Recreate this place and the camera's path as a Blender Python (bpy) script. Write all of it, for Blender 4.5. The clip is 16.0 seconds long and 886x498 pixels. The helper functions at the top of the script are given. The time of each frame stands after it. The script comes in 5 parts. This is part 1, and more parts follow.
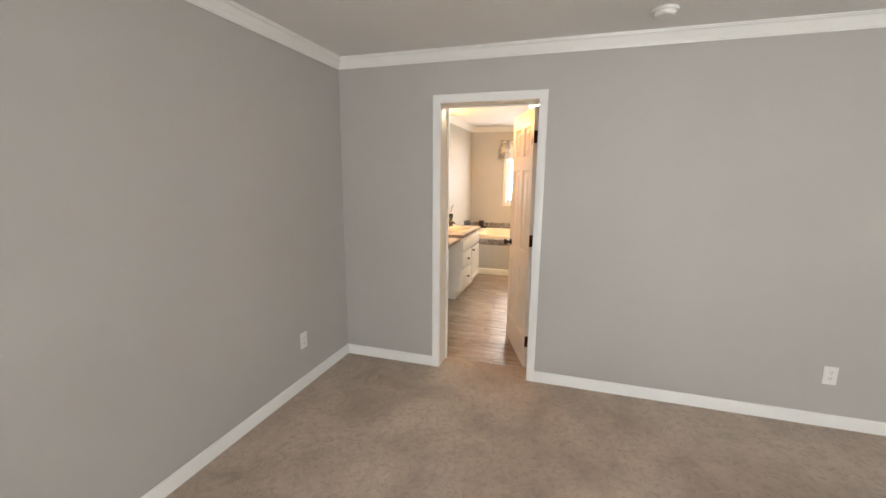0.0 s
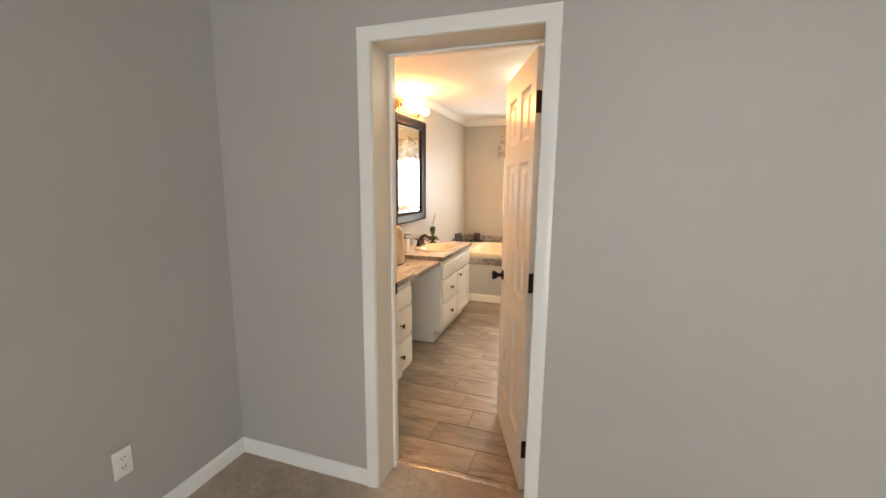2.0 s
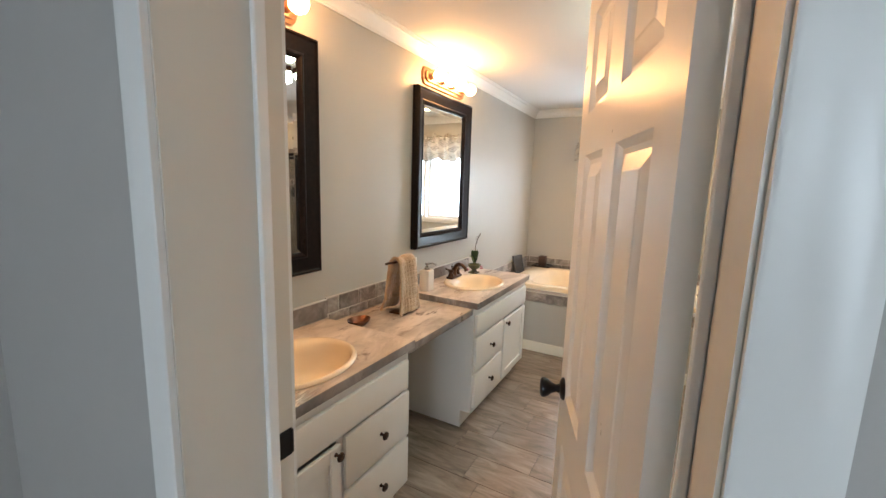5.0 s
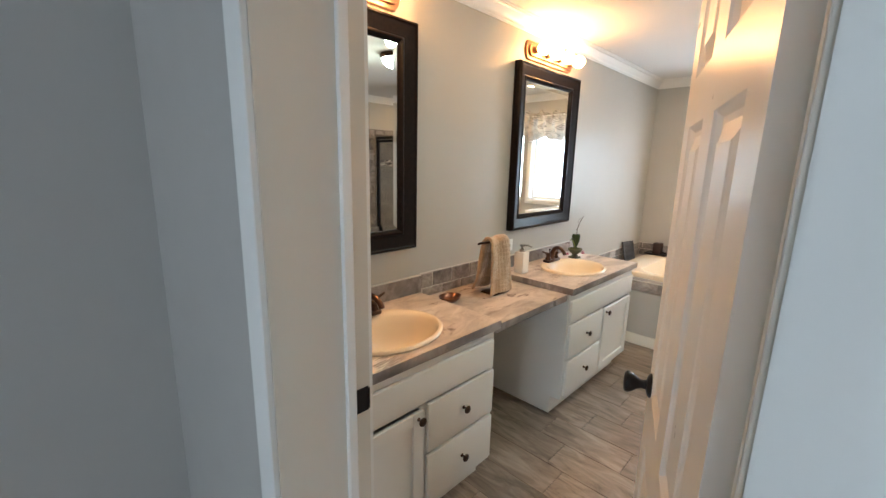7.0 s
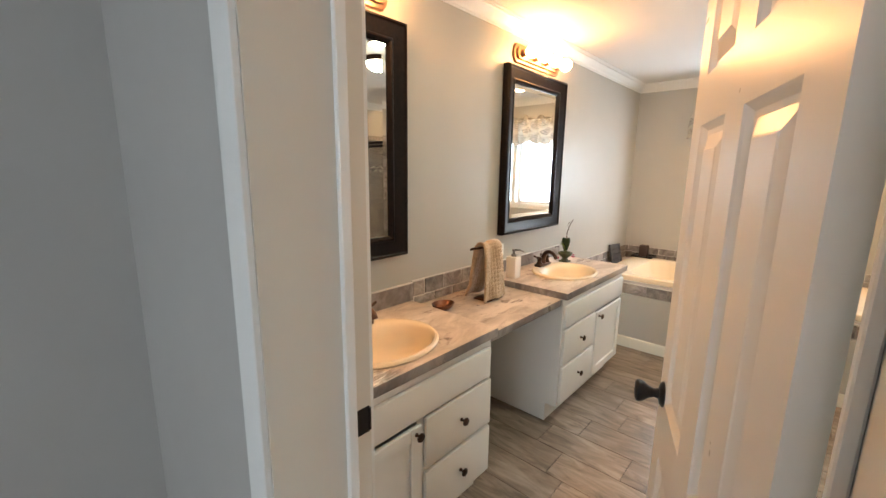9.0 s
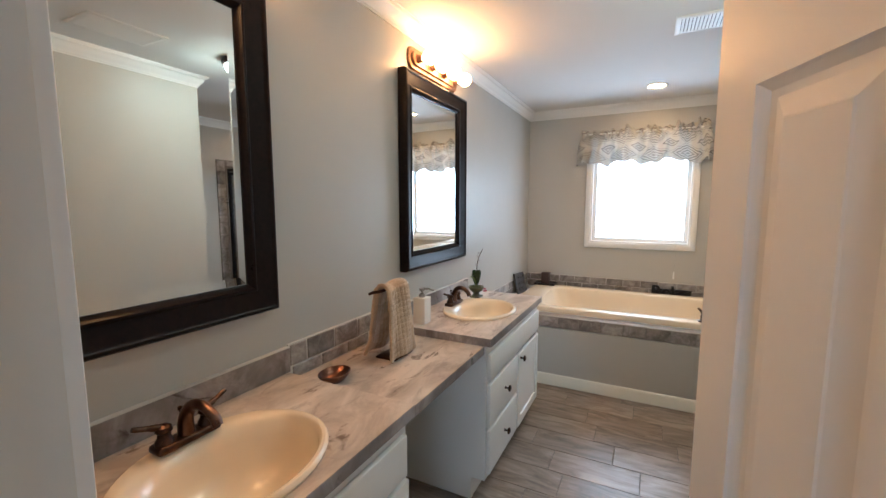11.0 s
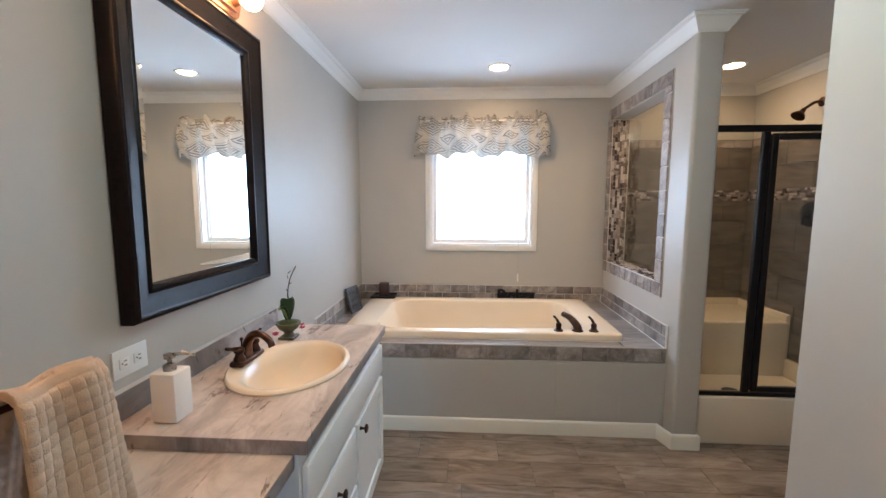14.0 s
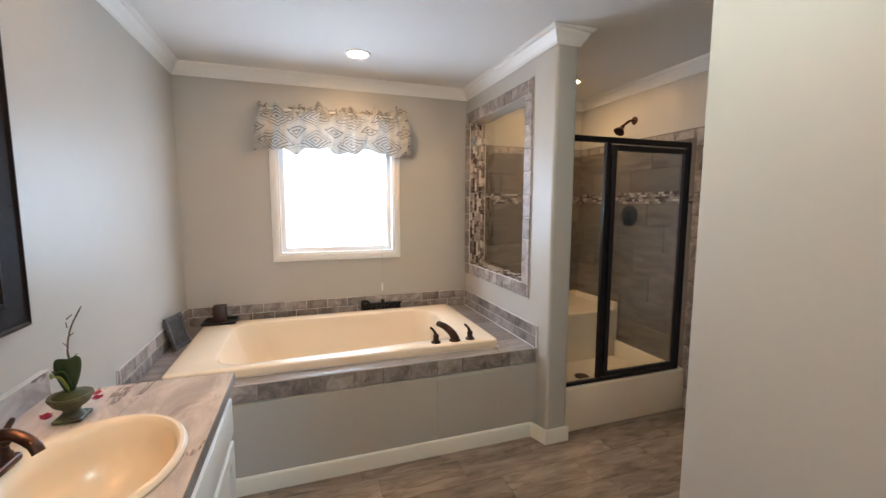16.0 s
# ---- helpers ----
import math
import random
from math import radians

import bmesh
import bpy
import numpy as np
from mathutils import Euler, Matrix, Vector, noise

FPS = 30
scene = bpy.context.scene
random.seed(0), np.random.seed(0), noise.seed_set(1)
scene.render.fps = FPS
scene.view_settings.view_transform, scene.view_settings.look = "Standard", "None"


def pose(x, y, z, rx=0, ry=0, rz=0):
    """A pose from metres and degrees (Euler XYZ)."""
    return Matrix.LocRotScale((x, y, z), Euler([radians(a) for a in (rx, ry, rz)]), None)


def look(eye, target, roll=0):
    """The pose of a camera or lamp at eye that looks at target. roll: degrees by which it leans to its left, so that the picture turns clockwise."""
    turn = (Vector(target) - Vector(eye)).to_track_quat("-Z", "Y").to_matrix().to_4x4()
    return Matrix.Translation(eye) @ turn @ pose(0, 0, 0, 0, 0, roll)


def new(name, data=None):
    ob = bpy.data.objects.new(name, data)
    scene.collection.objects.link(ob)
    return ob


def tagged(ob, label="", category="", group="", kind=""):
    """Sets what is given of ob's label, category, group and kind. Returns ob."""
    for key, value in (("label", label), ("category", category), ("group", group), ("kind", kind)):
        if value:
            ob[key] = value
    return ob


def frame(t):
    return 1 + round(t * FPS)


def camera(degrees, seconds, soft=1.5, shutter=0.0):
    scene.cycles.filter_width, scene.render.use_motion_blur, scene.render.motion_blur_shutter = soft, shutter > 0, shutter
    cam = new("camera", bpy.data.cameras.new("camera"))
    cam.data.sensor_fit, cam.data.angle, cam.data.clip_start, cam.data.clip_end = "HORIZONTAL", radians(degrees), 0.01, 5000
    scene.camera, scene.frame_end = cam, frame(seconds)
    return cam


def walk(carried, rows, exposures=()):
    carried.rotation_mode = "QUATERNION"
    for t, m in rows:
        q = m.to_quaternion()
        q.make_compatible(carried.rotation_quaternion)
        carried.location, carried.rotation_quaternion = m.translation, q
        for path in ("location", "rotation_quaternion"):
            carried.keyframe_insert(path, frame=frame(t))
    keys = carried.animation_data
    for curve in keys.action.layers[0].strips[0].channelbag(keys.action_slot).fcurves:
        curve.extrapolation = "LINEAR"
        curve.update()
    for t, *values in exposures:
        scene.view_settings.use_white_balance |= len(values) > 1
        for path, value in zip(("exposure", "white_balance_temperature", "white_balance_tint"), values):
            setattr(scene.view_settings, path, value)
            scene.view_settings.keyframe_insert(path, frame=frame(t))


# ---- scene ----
cam = camera(95.0, 16.0)
PATH = [
    (0, (0.449, 0.172, 1.53), (-0.14, 2.049, 1.171), 0.5),
    (0.5, (0.418, 0.516, 1.54), (-0.167, 2.394, 1.175), 0.4),
    (1, (0.413, 0.825, 1.52), (-0.184, 2.7, 1.162), 0.3),
    (1.5, (0.375, 1.167, 1.505), (-0.242, 3.04, 1.169), 0.3),
    (2, (0.36, 1.509, 1.482), (-0.271, 3.378, 1.153), 0.5),
    (2.5, (0.325, 1.796, 1.487), (-0.325, 3.658, 1.158), 0.7),
    (3, (0.225, 2.069, 1.497), (-0.438, 3.928, 1.17), 0.9),
    (5.3, (0.156, 2.803, 1.483), (-0.896, 4.476, 1.179), 1.8),
    (5.5, (0.185, 2.816, 1.48), (-0.935, 4.445, 1.176), 1.8),
    (6, (0.219, 2.819, 1.481), (-1.066, 4.322, 1.179), 1.9),
    (6.5, (0.218, 2.816, 1.478), (-1.151, 4.24, 1.162), 1.5),
    (7, (0.22, 2.804, 1.483), (-1.146, 4.206, 1.073), 1.3),
    (7.5, (0.237, 2.788, 1.504), (-1.098, 4.139, 0.878), 1.3),
    (8, (0.243, 2.782, 1.515), (-1.063, 4.098, 0.765), 1.0),
    (8.5, (0.21, 2.788, 1.5), (-1.128, 4.155, 0.917), 0.9),
    (8.7, (0.182, 2.793, 1.489), (-1.161, 4.197, 1.014), 0.8),
    (10.8, (-0.102, 3.15, 1.422), (-1.078, 4.882, 1.205), 0.3),
    (11, (-0.16, 3.185, 1.421), (-1.058, 4.959, 1.203), 0.0),
    (11.5, (-0.234, 3.254, 1.416), (-0.975, 5.099, 1.2), -0.0),
    (12, (-0.28, 3.355, 1.404), (-0.916, 5.239, 1.19), 0.2),
    (12.5, (-0.267, 3.51, 1.403), (-0.847, 5.412, 1.188), 0.2),
    (13, (-0.273, 3.621, 1.393), (-0.769, 5.546, 1.178), 0.2),
    (13.5, (-0.326, 3.816, 1.387), (-0.634, 5.78, 1.17), 0.1),
    (14, (-0.378, 3.942, 1.398), (-0.492, 5.926, 1.18), 0.1),
    (14.5, (-0.396, 4.102, 1.404), (-0.343, 6.09, 1.185), 0.1),
    (15, (-0.428, 4.205, 1.404), (-0.178, 6.178, 1.187), 0.0),
    (15.5, (-0.496, 4.238, 1.418), (-0.017, 6.167, 1.201), 0.0),
    (16, (-0.513, 4.251, 1.418), (0.132, 6.131, 1.204), 0.1),
]
EXPOSURES = [(0.0, 0.52, 7250, 15), (1.5, 0.44, 7300, 15), (2.5, 0.27, 7500, 14), (3.2, 0.22, 7300, 14), (5.3, 0.05, 5800, 7), (7.0, 0.04, 5700, 6), (8.0, 0.29, 5900, 7), (8.7, 0.26, 6200, 9), (11.0, -0.36, 5200, 7), (13.5, -0.25, 5020, 8), (15.0, -0.22, 5080, 8), (16.0, -0.20, 5350, 9)]
walk(cam, [(t, look(eye, target, roll)) for t, eye, target, roll in PATH], EXPOSURES)

# ---- plan, in metres ----
WX = -1.317          # west wall, both rooms
DY0, DY1 = 3.081, 3.298  # door wall, bedroom face and bathroom face
NY = 7.50            # window wall
CEIL = 2.365
CEILB = 2.392      # bedroom ceiling
TX0, TX1 = 0.81, 0.95  # wall between tub and shower
TY = 6.215           # its free end
EX = 1.97            # east wall of the shower
PX, PY = 0.60, 5.15  # corner of the closet block
BX, BY = 3.7, -1.7   # bedroom extent
DECK = 0.555

# ---- world and light ----
world = bpy.data.worlds.new("world")
scene.world = world
world.use_nodes = True
wn = world.node_tree.nodes
sky = wn.new("ShaderNodeTexSky")
sky.sky_type = "NISHITA"
sky.sun_disc = False
sky.sun_elevation, sky.sun_rotation = radians(38), radians(200)
world.node_tree.links.new(sky.outputs[0], wn["Background"].inputs[0])
wn["Background"].inputs[1].default_value = 0.12

sun = new("sun", bpy.data.lights.new("sun", "SUN"))
sun.data.energy, sun.data.angle, sun.data.color = 1.2, radians(10), (1.0, 0.95, 0.88)
sun.matrix_world = look((0, 0, 20), (-6, 8, 0))


def window_lamp(x, y, z, aim, w, h, watts, color):
    """Sky light in a window's opening."""
    lamp = new("window_light", bpy.data.lights.new("window_light", "AREA"))
    lamp.data.shape, lamp.data.size, lamp.data.size_y = "RECTANGLE", w, h
    lamp.data.energy, lamp.data.color = watts, color
    lamp.matrix_world = look((x, y, z), aim)
    return lamp


DAY = (0.88, 0.94, 1.0)
BEDDAY = (0.86, 0.945, 1.0)
window_lamp(-0.252, NY + 0.125, 1.52, (-0.252, 0, 1.52), 0.86, 1.02, 27, DAY)
window_lamp(1.25, BY - 0.13, 1.45, (1.25, 5, 1.45), 1.7, 1.2, 46, BEDDAY)
# weak fill from the east, through a window added out of view
window_lamp(BX + 0.13, 0.9, 1.45, (-5, 0.9, 1.45), 1.5, 1.2, 7, BEDDAY)
BULB, CAN, DOME = 76.0, 270.0, 85.0
BULB_COLOR, CAN_COLOR, DOME_COLOR = (1.0, 0.475, 0.16), (1.0, 0.56, 0.22), (0.97, 1.0, 0.76)


# ---- materials ----
class Nodes:
    """A small builder of node materials."""

    def __init__(self, name):
        self.mat = bpy.data.materials.new(name)
        self.mat.use_nodes = True
        self.tree = self.mat.node_tree
        self.bsdf = self.tree.nodes["Principled BSDF"]

    def add(self, kind, **values):
        node = self.tree.nodes.new("ShaderNode" + kind)
        for key, value in values.items():
            setattr(node, key, value)
        return node

    def link(self, a, b):
        self.tree.links.new(a, b)

    def put(self, name, value):
        slot = self.bsdf.inputs[name]
        if hasattr(value, "node"):
            self.link(value, slot)
        else:
            slot.default_value = (*value, 1) if isinstance(value, tuple) and len(value) == 3 else value
        return self

    def coords(self, scale=(1, 1, 1), what="Object", shift=False, turn=0.0):
        tc = self.add("TexCoord")
        m = self.add("Mapping")
        m.inputs["Scale"].default_value = scale
        m.inputs["Rotation"].default_value = (0, 0, turn)
        out = tc.outputs[what]
        if shift:
            info = self.add("ObjectInfo")
            mul = self.add("VectorMath", operation="MULTIPLY_ADD")
            cmb = self.add("CombineXYZ")
            for i in range(3):
                self.link(info.outputs["Random"], cmb.inputs[i])
            self.link(cmb.outputs[0], mul.inputs[0])
            mul.inputs[1].default_value = (17.3, 31.7, 11.1)
            self.link(out, mul.inputs[2])
            out = mul.outputs[0]
        self.link(out, m.inputs["Vector"])
        return m.outputs[0]

    def noise(self, vec, scale, detail=4.0, rough=0.55, distortion=0.0):
        n = self.add("TexNoise")
        self.link(vec, n.inputs["Vector"])
        n.inputs["Scale"].default_value, n.inputs["Detail"].default_value = scale, detail
        n.inputs["Roughness"].default_value, n.inputs["Distortion"].default_value = rough, distortion
        return n.outputs["Fac"]

    def ramp(self, fac, stops, ease="LINEAR"):
        r = self.add("ValToRGB")
        r.color_ramp.interpolation = ease
        e = r.color_ramp.elements
        while len(e) < len(stops):
            e.new(0.5)
        for slot, (at, c) in zip(e, stops):
            slot.position, slot.color = at, (*c, 1) if isinstance(c, tuple) else (c, c, c, 1)
        self.link(fac, r.inputs[0])
        return r.outputs[0]

    def mix(self, fac, a, b, blend="MIX"):
        m = self.add("Mix", data_type="RGBA", blend_type=blend)
        for slot, value in ((m.inputs[0], fac), (m.inputs[6], a), (m.inputs[7], b)):
            if hasattr(value, "node"):
                self.link(value, slot)
            else:
                slot.default_value = (*value, 1) if isinstance(value, tuple) else value
        return m.outputs[2]

    def math(self, op, a, b=0.0, c=0.0):
        m = self.add("Math", operation=op)
        for slot, value in zip(m.inputs, (a, b, c)):
            if hasattr(value, "node"):
                self.link(value, slot)
            else:
                slot.default_value = value
        return m.outputs[0]

    def bump(self, height, strength=0.2, distance=0.002):
        b = self.add("Bump")
        b.inputs["Strength"].default_value, b.inputs["Distance"].default_value = strength, distance
        self.link(height, b.inputs["Height"])
        self.link(b.outputs[0], self.bsdf.inputs["Normal"])
        return self


def paint(name, color, rough=0.6, grain=220.0, relief=0.12, vary=0.05):
    """Rolled or sprayed wall paint."""
    n = Nodes(name)
    v = n.coords()
    broad = n.noise(v, 1.3, 3)
    dark = tuple(c * (1 - vary) for c in color)
    n.put("Base Color", n.mix(n.ramp(broad, [(0.3, 0.0), (0.7, 1.0)]), dark, color))
    n.put("Roughness", n.math("MULTIPLY_ADD", n.noise(v, 9, 3), 0.12, rough - 0.06))
    return n.bump(n.noise(v, grain, 2), relief, 0.0015).mat


def metal(name, color, rough, metallic=1.0, wear=None):
    n = Nodes(name)
    v = n.coords()
    spots = n.noise(v, 22, 3)
    n.put("Base Color", n.mix(n.ramp(spots, [(0.45, 0.0), (0.62, 1.0)]), color, wear or tuple(min(1, c * 1.35) for c in color)))
    n.put("Metallic", metallic)
    n.put("Roughness", n.math("MULTIPLY_ADD", n.noise(v, 90, 3), 0.15, rough - 0.07))
    return n.mat


def glow(name, color, strength):
    n = Nodes(name)
    n.put("Base Color", (0.8, 0.8, 0.8)).put("Emission Color", color).put("Emission Strength", strength)
    return n.mat


def wood_tile(name, light, mid, dark, rough=0.38):
    """Porcelain plank printed as weathered wood; the grain runs along the plank."""
    n = Nodes(name)
    v = n.coords((1.0, 4.2, 4.2), shift=True)
    broad = n.noise(v, 3.9, 6, 0.62, 1.0)
    v2 = n.coords((1.5, 28.0, 28.0), shift=True)
    fine = n.noise(v2, 5.0, 6, 0.65, 0.8)
    col = n.ramp(broad, [(0.34, dark), (0.48, mid), (0.64, light)])
    cloud = n.noise(n.coords((1.0, 1.6, 1.6), shift=True), 4.5, 4, 0.6, 0.4)
    col = n.mix(n.math("MULTIPLY", n.ramp(cloud, [(0.45, 0.0), (0.65, 1.0)]), 0.45), col, mid)
    col = n.mix(n.ramp(fine, [(0.40, 0.87), (0.62, 1.0)]), dark, col)
    info = n.add("ObjectInfo")
    tone = n.math("MULTIPLY_ADD", info.outputs["Random"], 0.3, 0.84)
    hsv = n.add("HueSaturation")
    n.link(col, hsv.inputs["Color"])
    n.link(tone, hsv.inputs["Value"])
    n.put("Base Color", hsv.outputs[0])
    n.put("Roughness", n.math("MULTIPLY_ADD", fine, 0.2, rough - 0.1))
    return n.bump(fine, 0.12, 0.0012).mat


def stone_tile(name, light, mid, dark, scale=9.0, rough=0.5):
    n = Nodes(name)
    v = n.coords(shift=True)
    cloud = n.noise(v, scale, 6, 0.62, 0.9)
    fine = n.noise(v, scale * 7, 5, 0.7)
    col = n.ramp(cloud, [(0.34, dark), (0.5, mid), (0.68, light)])
    col = n.mix(n.math("MULTIPLY", n.ramp(fine, [(0.38, 0.0), (0.66, 1.0)]), 0.45), col, dark)
    chalk = n.ramp(n.noise(v, scale * 2.3, 5, 0.7, 1.2), [(0.55, 0.0), (0.64, 1.0)])
    col = n.mix(n.math("MULTIPLY", chalk, 0.40), col, light)
    info = n.add("ObjectInfo")
    hsv = n.add("HueSaturation")
    n.link(col, hsv.inputs["Color"])
    n.link(n.math("MULTIPLY_ADD", info.outputs["Random"], 0.5, 0.74), hsv.inputs["Value"])
    n.put("Base Color", hsv.outputs[0]).put("Roughness", n.math("MULTIPLY_ADD", cloud, 0.25, rough - 0.12))
    return n.bump(fine, 0.25, 0.002).mat


def laminate(name, light, base, vein):
    """Stone-patterned laminate with drifting brown veins."""
    n = Nodes(name)
    v = n.coords((1.0, 1.0, 1.0), turn=radians(24))
    cloud = n.noise(n.coords((2.4, 1.2, 1.2), turn=radians(30)), 3.0, 7, 0.62, 0.9)
    col = n.ramp(cloud, [(0.38, tuple(c * 0.78 for c in base)), (0.48, base), (0.62, light)])
    lines = n.noise(n.coords((2.4, 0.8, 0.8), turn=radians(36)), 1.7, 9, 0.58, 1.3)
    ridge = n.math("ABSOLUTE", n.math("SUBTRACT", lines, 0.5))
    thin = n.ramp(ridge, [(0.0, 1.0), (0.006, 0.95), (0.015, 0.0)])
    where = n.ramp(n.noise(v, 4.6, 4, 0.7), [(0.50, 0.0), (0.57, 1.0)])
    col = n.mix(n.math("MULTIPLY", thin, where), col, vein)
    rust = n.ramp(n.noise(n.coords((3.0, 1.0, 1.0), turn=radians(33)), 4.2, 8, 0.66, 1.1), [(0.56, 0.0), (0.64, 1.0)])
    col = n.mix(n.math("MULTIPLY", rust, 0.32), col, vein)
    fine = n.noise(v, 60, 4)
    col = n.mix(n.math("MULTIPLY", fine, 0.16), col, tuple(c * 0.6 for c in base))
    n.put("Base Color", col).put("Roughness", n.math("MULTIPLY_ADD", fine, 0.14, 0.27))
    return n.bump(fine, 0.05, 0.0006).mat


def glass(name, color=(1, 1, 1), rough=0.0):
    n = Nodes(name)
    return n.put("Base Color", color).put("Transmission Weight", 1.0).put("Roughness", rough).put("IOR", 1.45).mat


M_WALL = paint("greige_wall_paint", (0.47, 0.455, 0.435), 0.55)
M_WALLB = paint("bathroom_wall_paint", (0.475, 0.465, 0.432), 0.45)
M_CEIL = paint("ceiling_paint", (0.78, 0.775, 0.76), 0.8, 130, 0.35, 0.03)
M_TRIM = paint("white_trim_paint", (0.84, 0.84, 0.82), 0.32, 60, 0.04, 0.03)
M_DOOR = paint("door_paint", (0.78, 0.76, 0.72), 0.3, 90, 0.05, 0.03)
M_CAB = paint("white_cabinet_paint", (0.80, 0.79, 0.76), 0.36, 80, 0.05, 0.04)
M_JAMB = paint("jamb_paint", (0.70, 0.67, 0.60), 0.35, 70, 0.05, 0.03)
M_BASE = paint("cream_baseboard_paint", (0.80, 0.78, 0.69), 0.35, 60, 0.04, 0.03)
M_BRONZE = metal("oil_rubbed_bronze", (0.05, 0.03, 0.022), 0.3, 0.9, (0.085, 0.045, 0.030))
M_COPPER = metal("aged_copper", (0.13, 0.058, 0.036), 0.3, 1.0, (0.20, 0.09, 0.055))
M_SPOUT = metal("brown_bronze_spout", (0.11, 0.062, 0.046), 0.3, 1.0, (0.17, 0.098, 0.072))
M_BAR = metal("brushed_bronze_light_bar", (0.30, 0.16, 0.09), 0.35, 0.8)
M_BLACK = metal("black_metal", (0.006, 0.006, 0.008), 0.30, 0.0)
M_BLACK.node_tree.nodes["Principled BSDF"].inputs["Specular IOR Level"].default_value = 0.3
M_STEEL = metal("brushed_steel", (0.36, 0.34, 0.32), 0.28)
M_PORC = Nodes("cream_porcelain").put("Base Color", (0.80, 0.675, 0.50)).put("Roughness", 0.27).put("Coat Weight", 0.25).put("Coat Roughness", 0.12).mat
M_ACRYL = paint("cream_acrylic", (0.76, 0.675, 0.535), 0.24, 30, 0.02, 0.04)
M_WHITE = paint("white_ceramic", (0.82, 0.80, 0.77), 0.25, 40, 0.03)
M_PLATE = paint("white_plastic", (0.80, 0.80, 0.78), 0.35, 40, 0.02)
M_SLOT = paint("dark_slot", (0.03, 0.03, 0.03), 0.6)
M_LAM = laminate("stone_laminate", (0.66, 0.58, 0.515), (0.50, 0.425, 0.37), (0.13, 0.08, 0.06))
# the same laminate pattern, darker and greyer, for edges and backsplashes
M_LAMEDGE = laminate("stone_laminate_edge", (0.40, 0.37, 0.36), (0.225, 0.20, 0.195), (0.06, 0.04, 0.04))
M_FLOOR = wood_tile("wood_look_floor_tile", (0.385, 0.31, 0.248), (0.255, 0.20, 0.157), (0.135, 0.103, 0.08), 0.33)
M_LEDGE = wood_tile("wood_look_ledge_tile", (0.33, 0.30, 0.28), (0.25, 0.225, 0.21), (0.17, 0.15, 0.14), 0.3)
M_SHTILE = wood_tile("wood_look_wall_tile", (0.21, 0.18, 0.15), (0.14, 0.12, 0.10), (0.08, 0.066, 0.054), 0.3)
M_STONE = stone_tile("tumbled_stone_tile", (0.47, 0.43, 0.40), (0.30, 0.27, 0.25), (0.145, 0.125, 0.118))
M_GROUT = paint("sanded_grout", (0.30, 0.275, 0.25), 0.85, 400, 0.4)
M_GROUTL = paint("light_grout", (0.62, 0.59, 0.55), 0.85, 400, 0.4)
M_GROUTF = paint("floor_grout", (0.15, 0.13, 0.115), 0.85, 400, 0.4)
M_MIRROR = Nodes("mirror_glass").put("Base Color", (0.9, 0.92, 0.91)).put("Metallic", 1.0).put("Roughness", 0.012).mat
M_GLASS = glass("clear_glass", (0.97, 0.99, 0.98))
M_SHGLASS = glass("shower_glass", (0.90, 0.92, 0.90))
M_BULB = glow("lit_globe_bulb", BULB_COLOR, BULB)
M_CAN = glow("lit_recessed_lens", CAN_COLOR, CAN)
M_DOME = glow("lit_dome_glass", DOME_COLOR, DOME)


def frame_wood():
    n = Nodes("espresso_mirror_moulding")
    v = n.coords((1, 1, 1))
    f = n.noise(v, 60, 4)
    n.put("Base Color", n.ramp(f, [(0.35, (0.006, 0.005, 0.006)), (0.75, (0.013, 0.008, 0.008))]))
    n.put("Roughness", n.math("MULTIPLY_ADD", f, 0.12, 0.24)).put("Specular IOR Level", 0.14)
    return n.bump(n.noise(v, 240, 3), 0.04, 0.0005).mat


M_ESPRESSO = frame_wood()


def carpet():
    n = Nodes("taupe_carpet_pile")
    v = n.coords()
    broad = n.noise(v, 1.7, 5, 0.6, 0.5)
    patch = n.noise(v, 7.0, 4, 0.7, 1.0)
    tuft = n.noise(v, 420, 2)
    col = n.ramp(broad, [(0.38, (0.47, 0.36, 0.28)), (0.62, (0.72, 0.57, 0.45))])
    col = n.mix(n.math("MULTIPLY", n.ramp(patch, [(0.50, 0.0), (0.60, 1.0)]), 0.20), col, (0.30, 0.235, 0.18))
    crumbs = n.noise(v, 30.0, 5, 0.75, 0.8)
    col = n.mix(n.math("MULTIPLY", n.ramp(crumbs, [(0.48, 0.0), (0.62, 1.0)]), 0.45), col, (0.26, 0.20, 0.155))
    col = n.mix(n.math("MULTIPLY", tuft, 0.45), col, (0.21, 0.165, 0.13))
    n.put("Base Color", col).put("Roughness", 0.95).put("Sheen Weight", 0.25)
    return n.bump(n.math("ADD", tuft, n.math("MULTIPLY", patch, 1.2)), 0.7, 0.006).mat


M_CARPET = carpet()


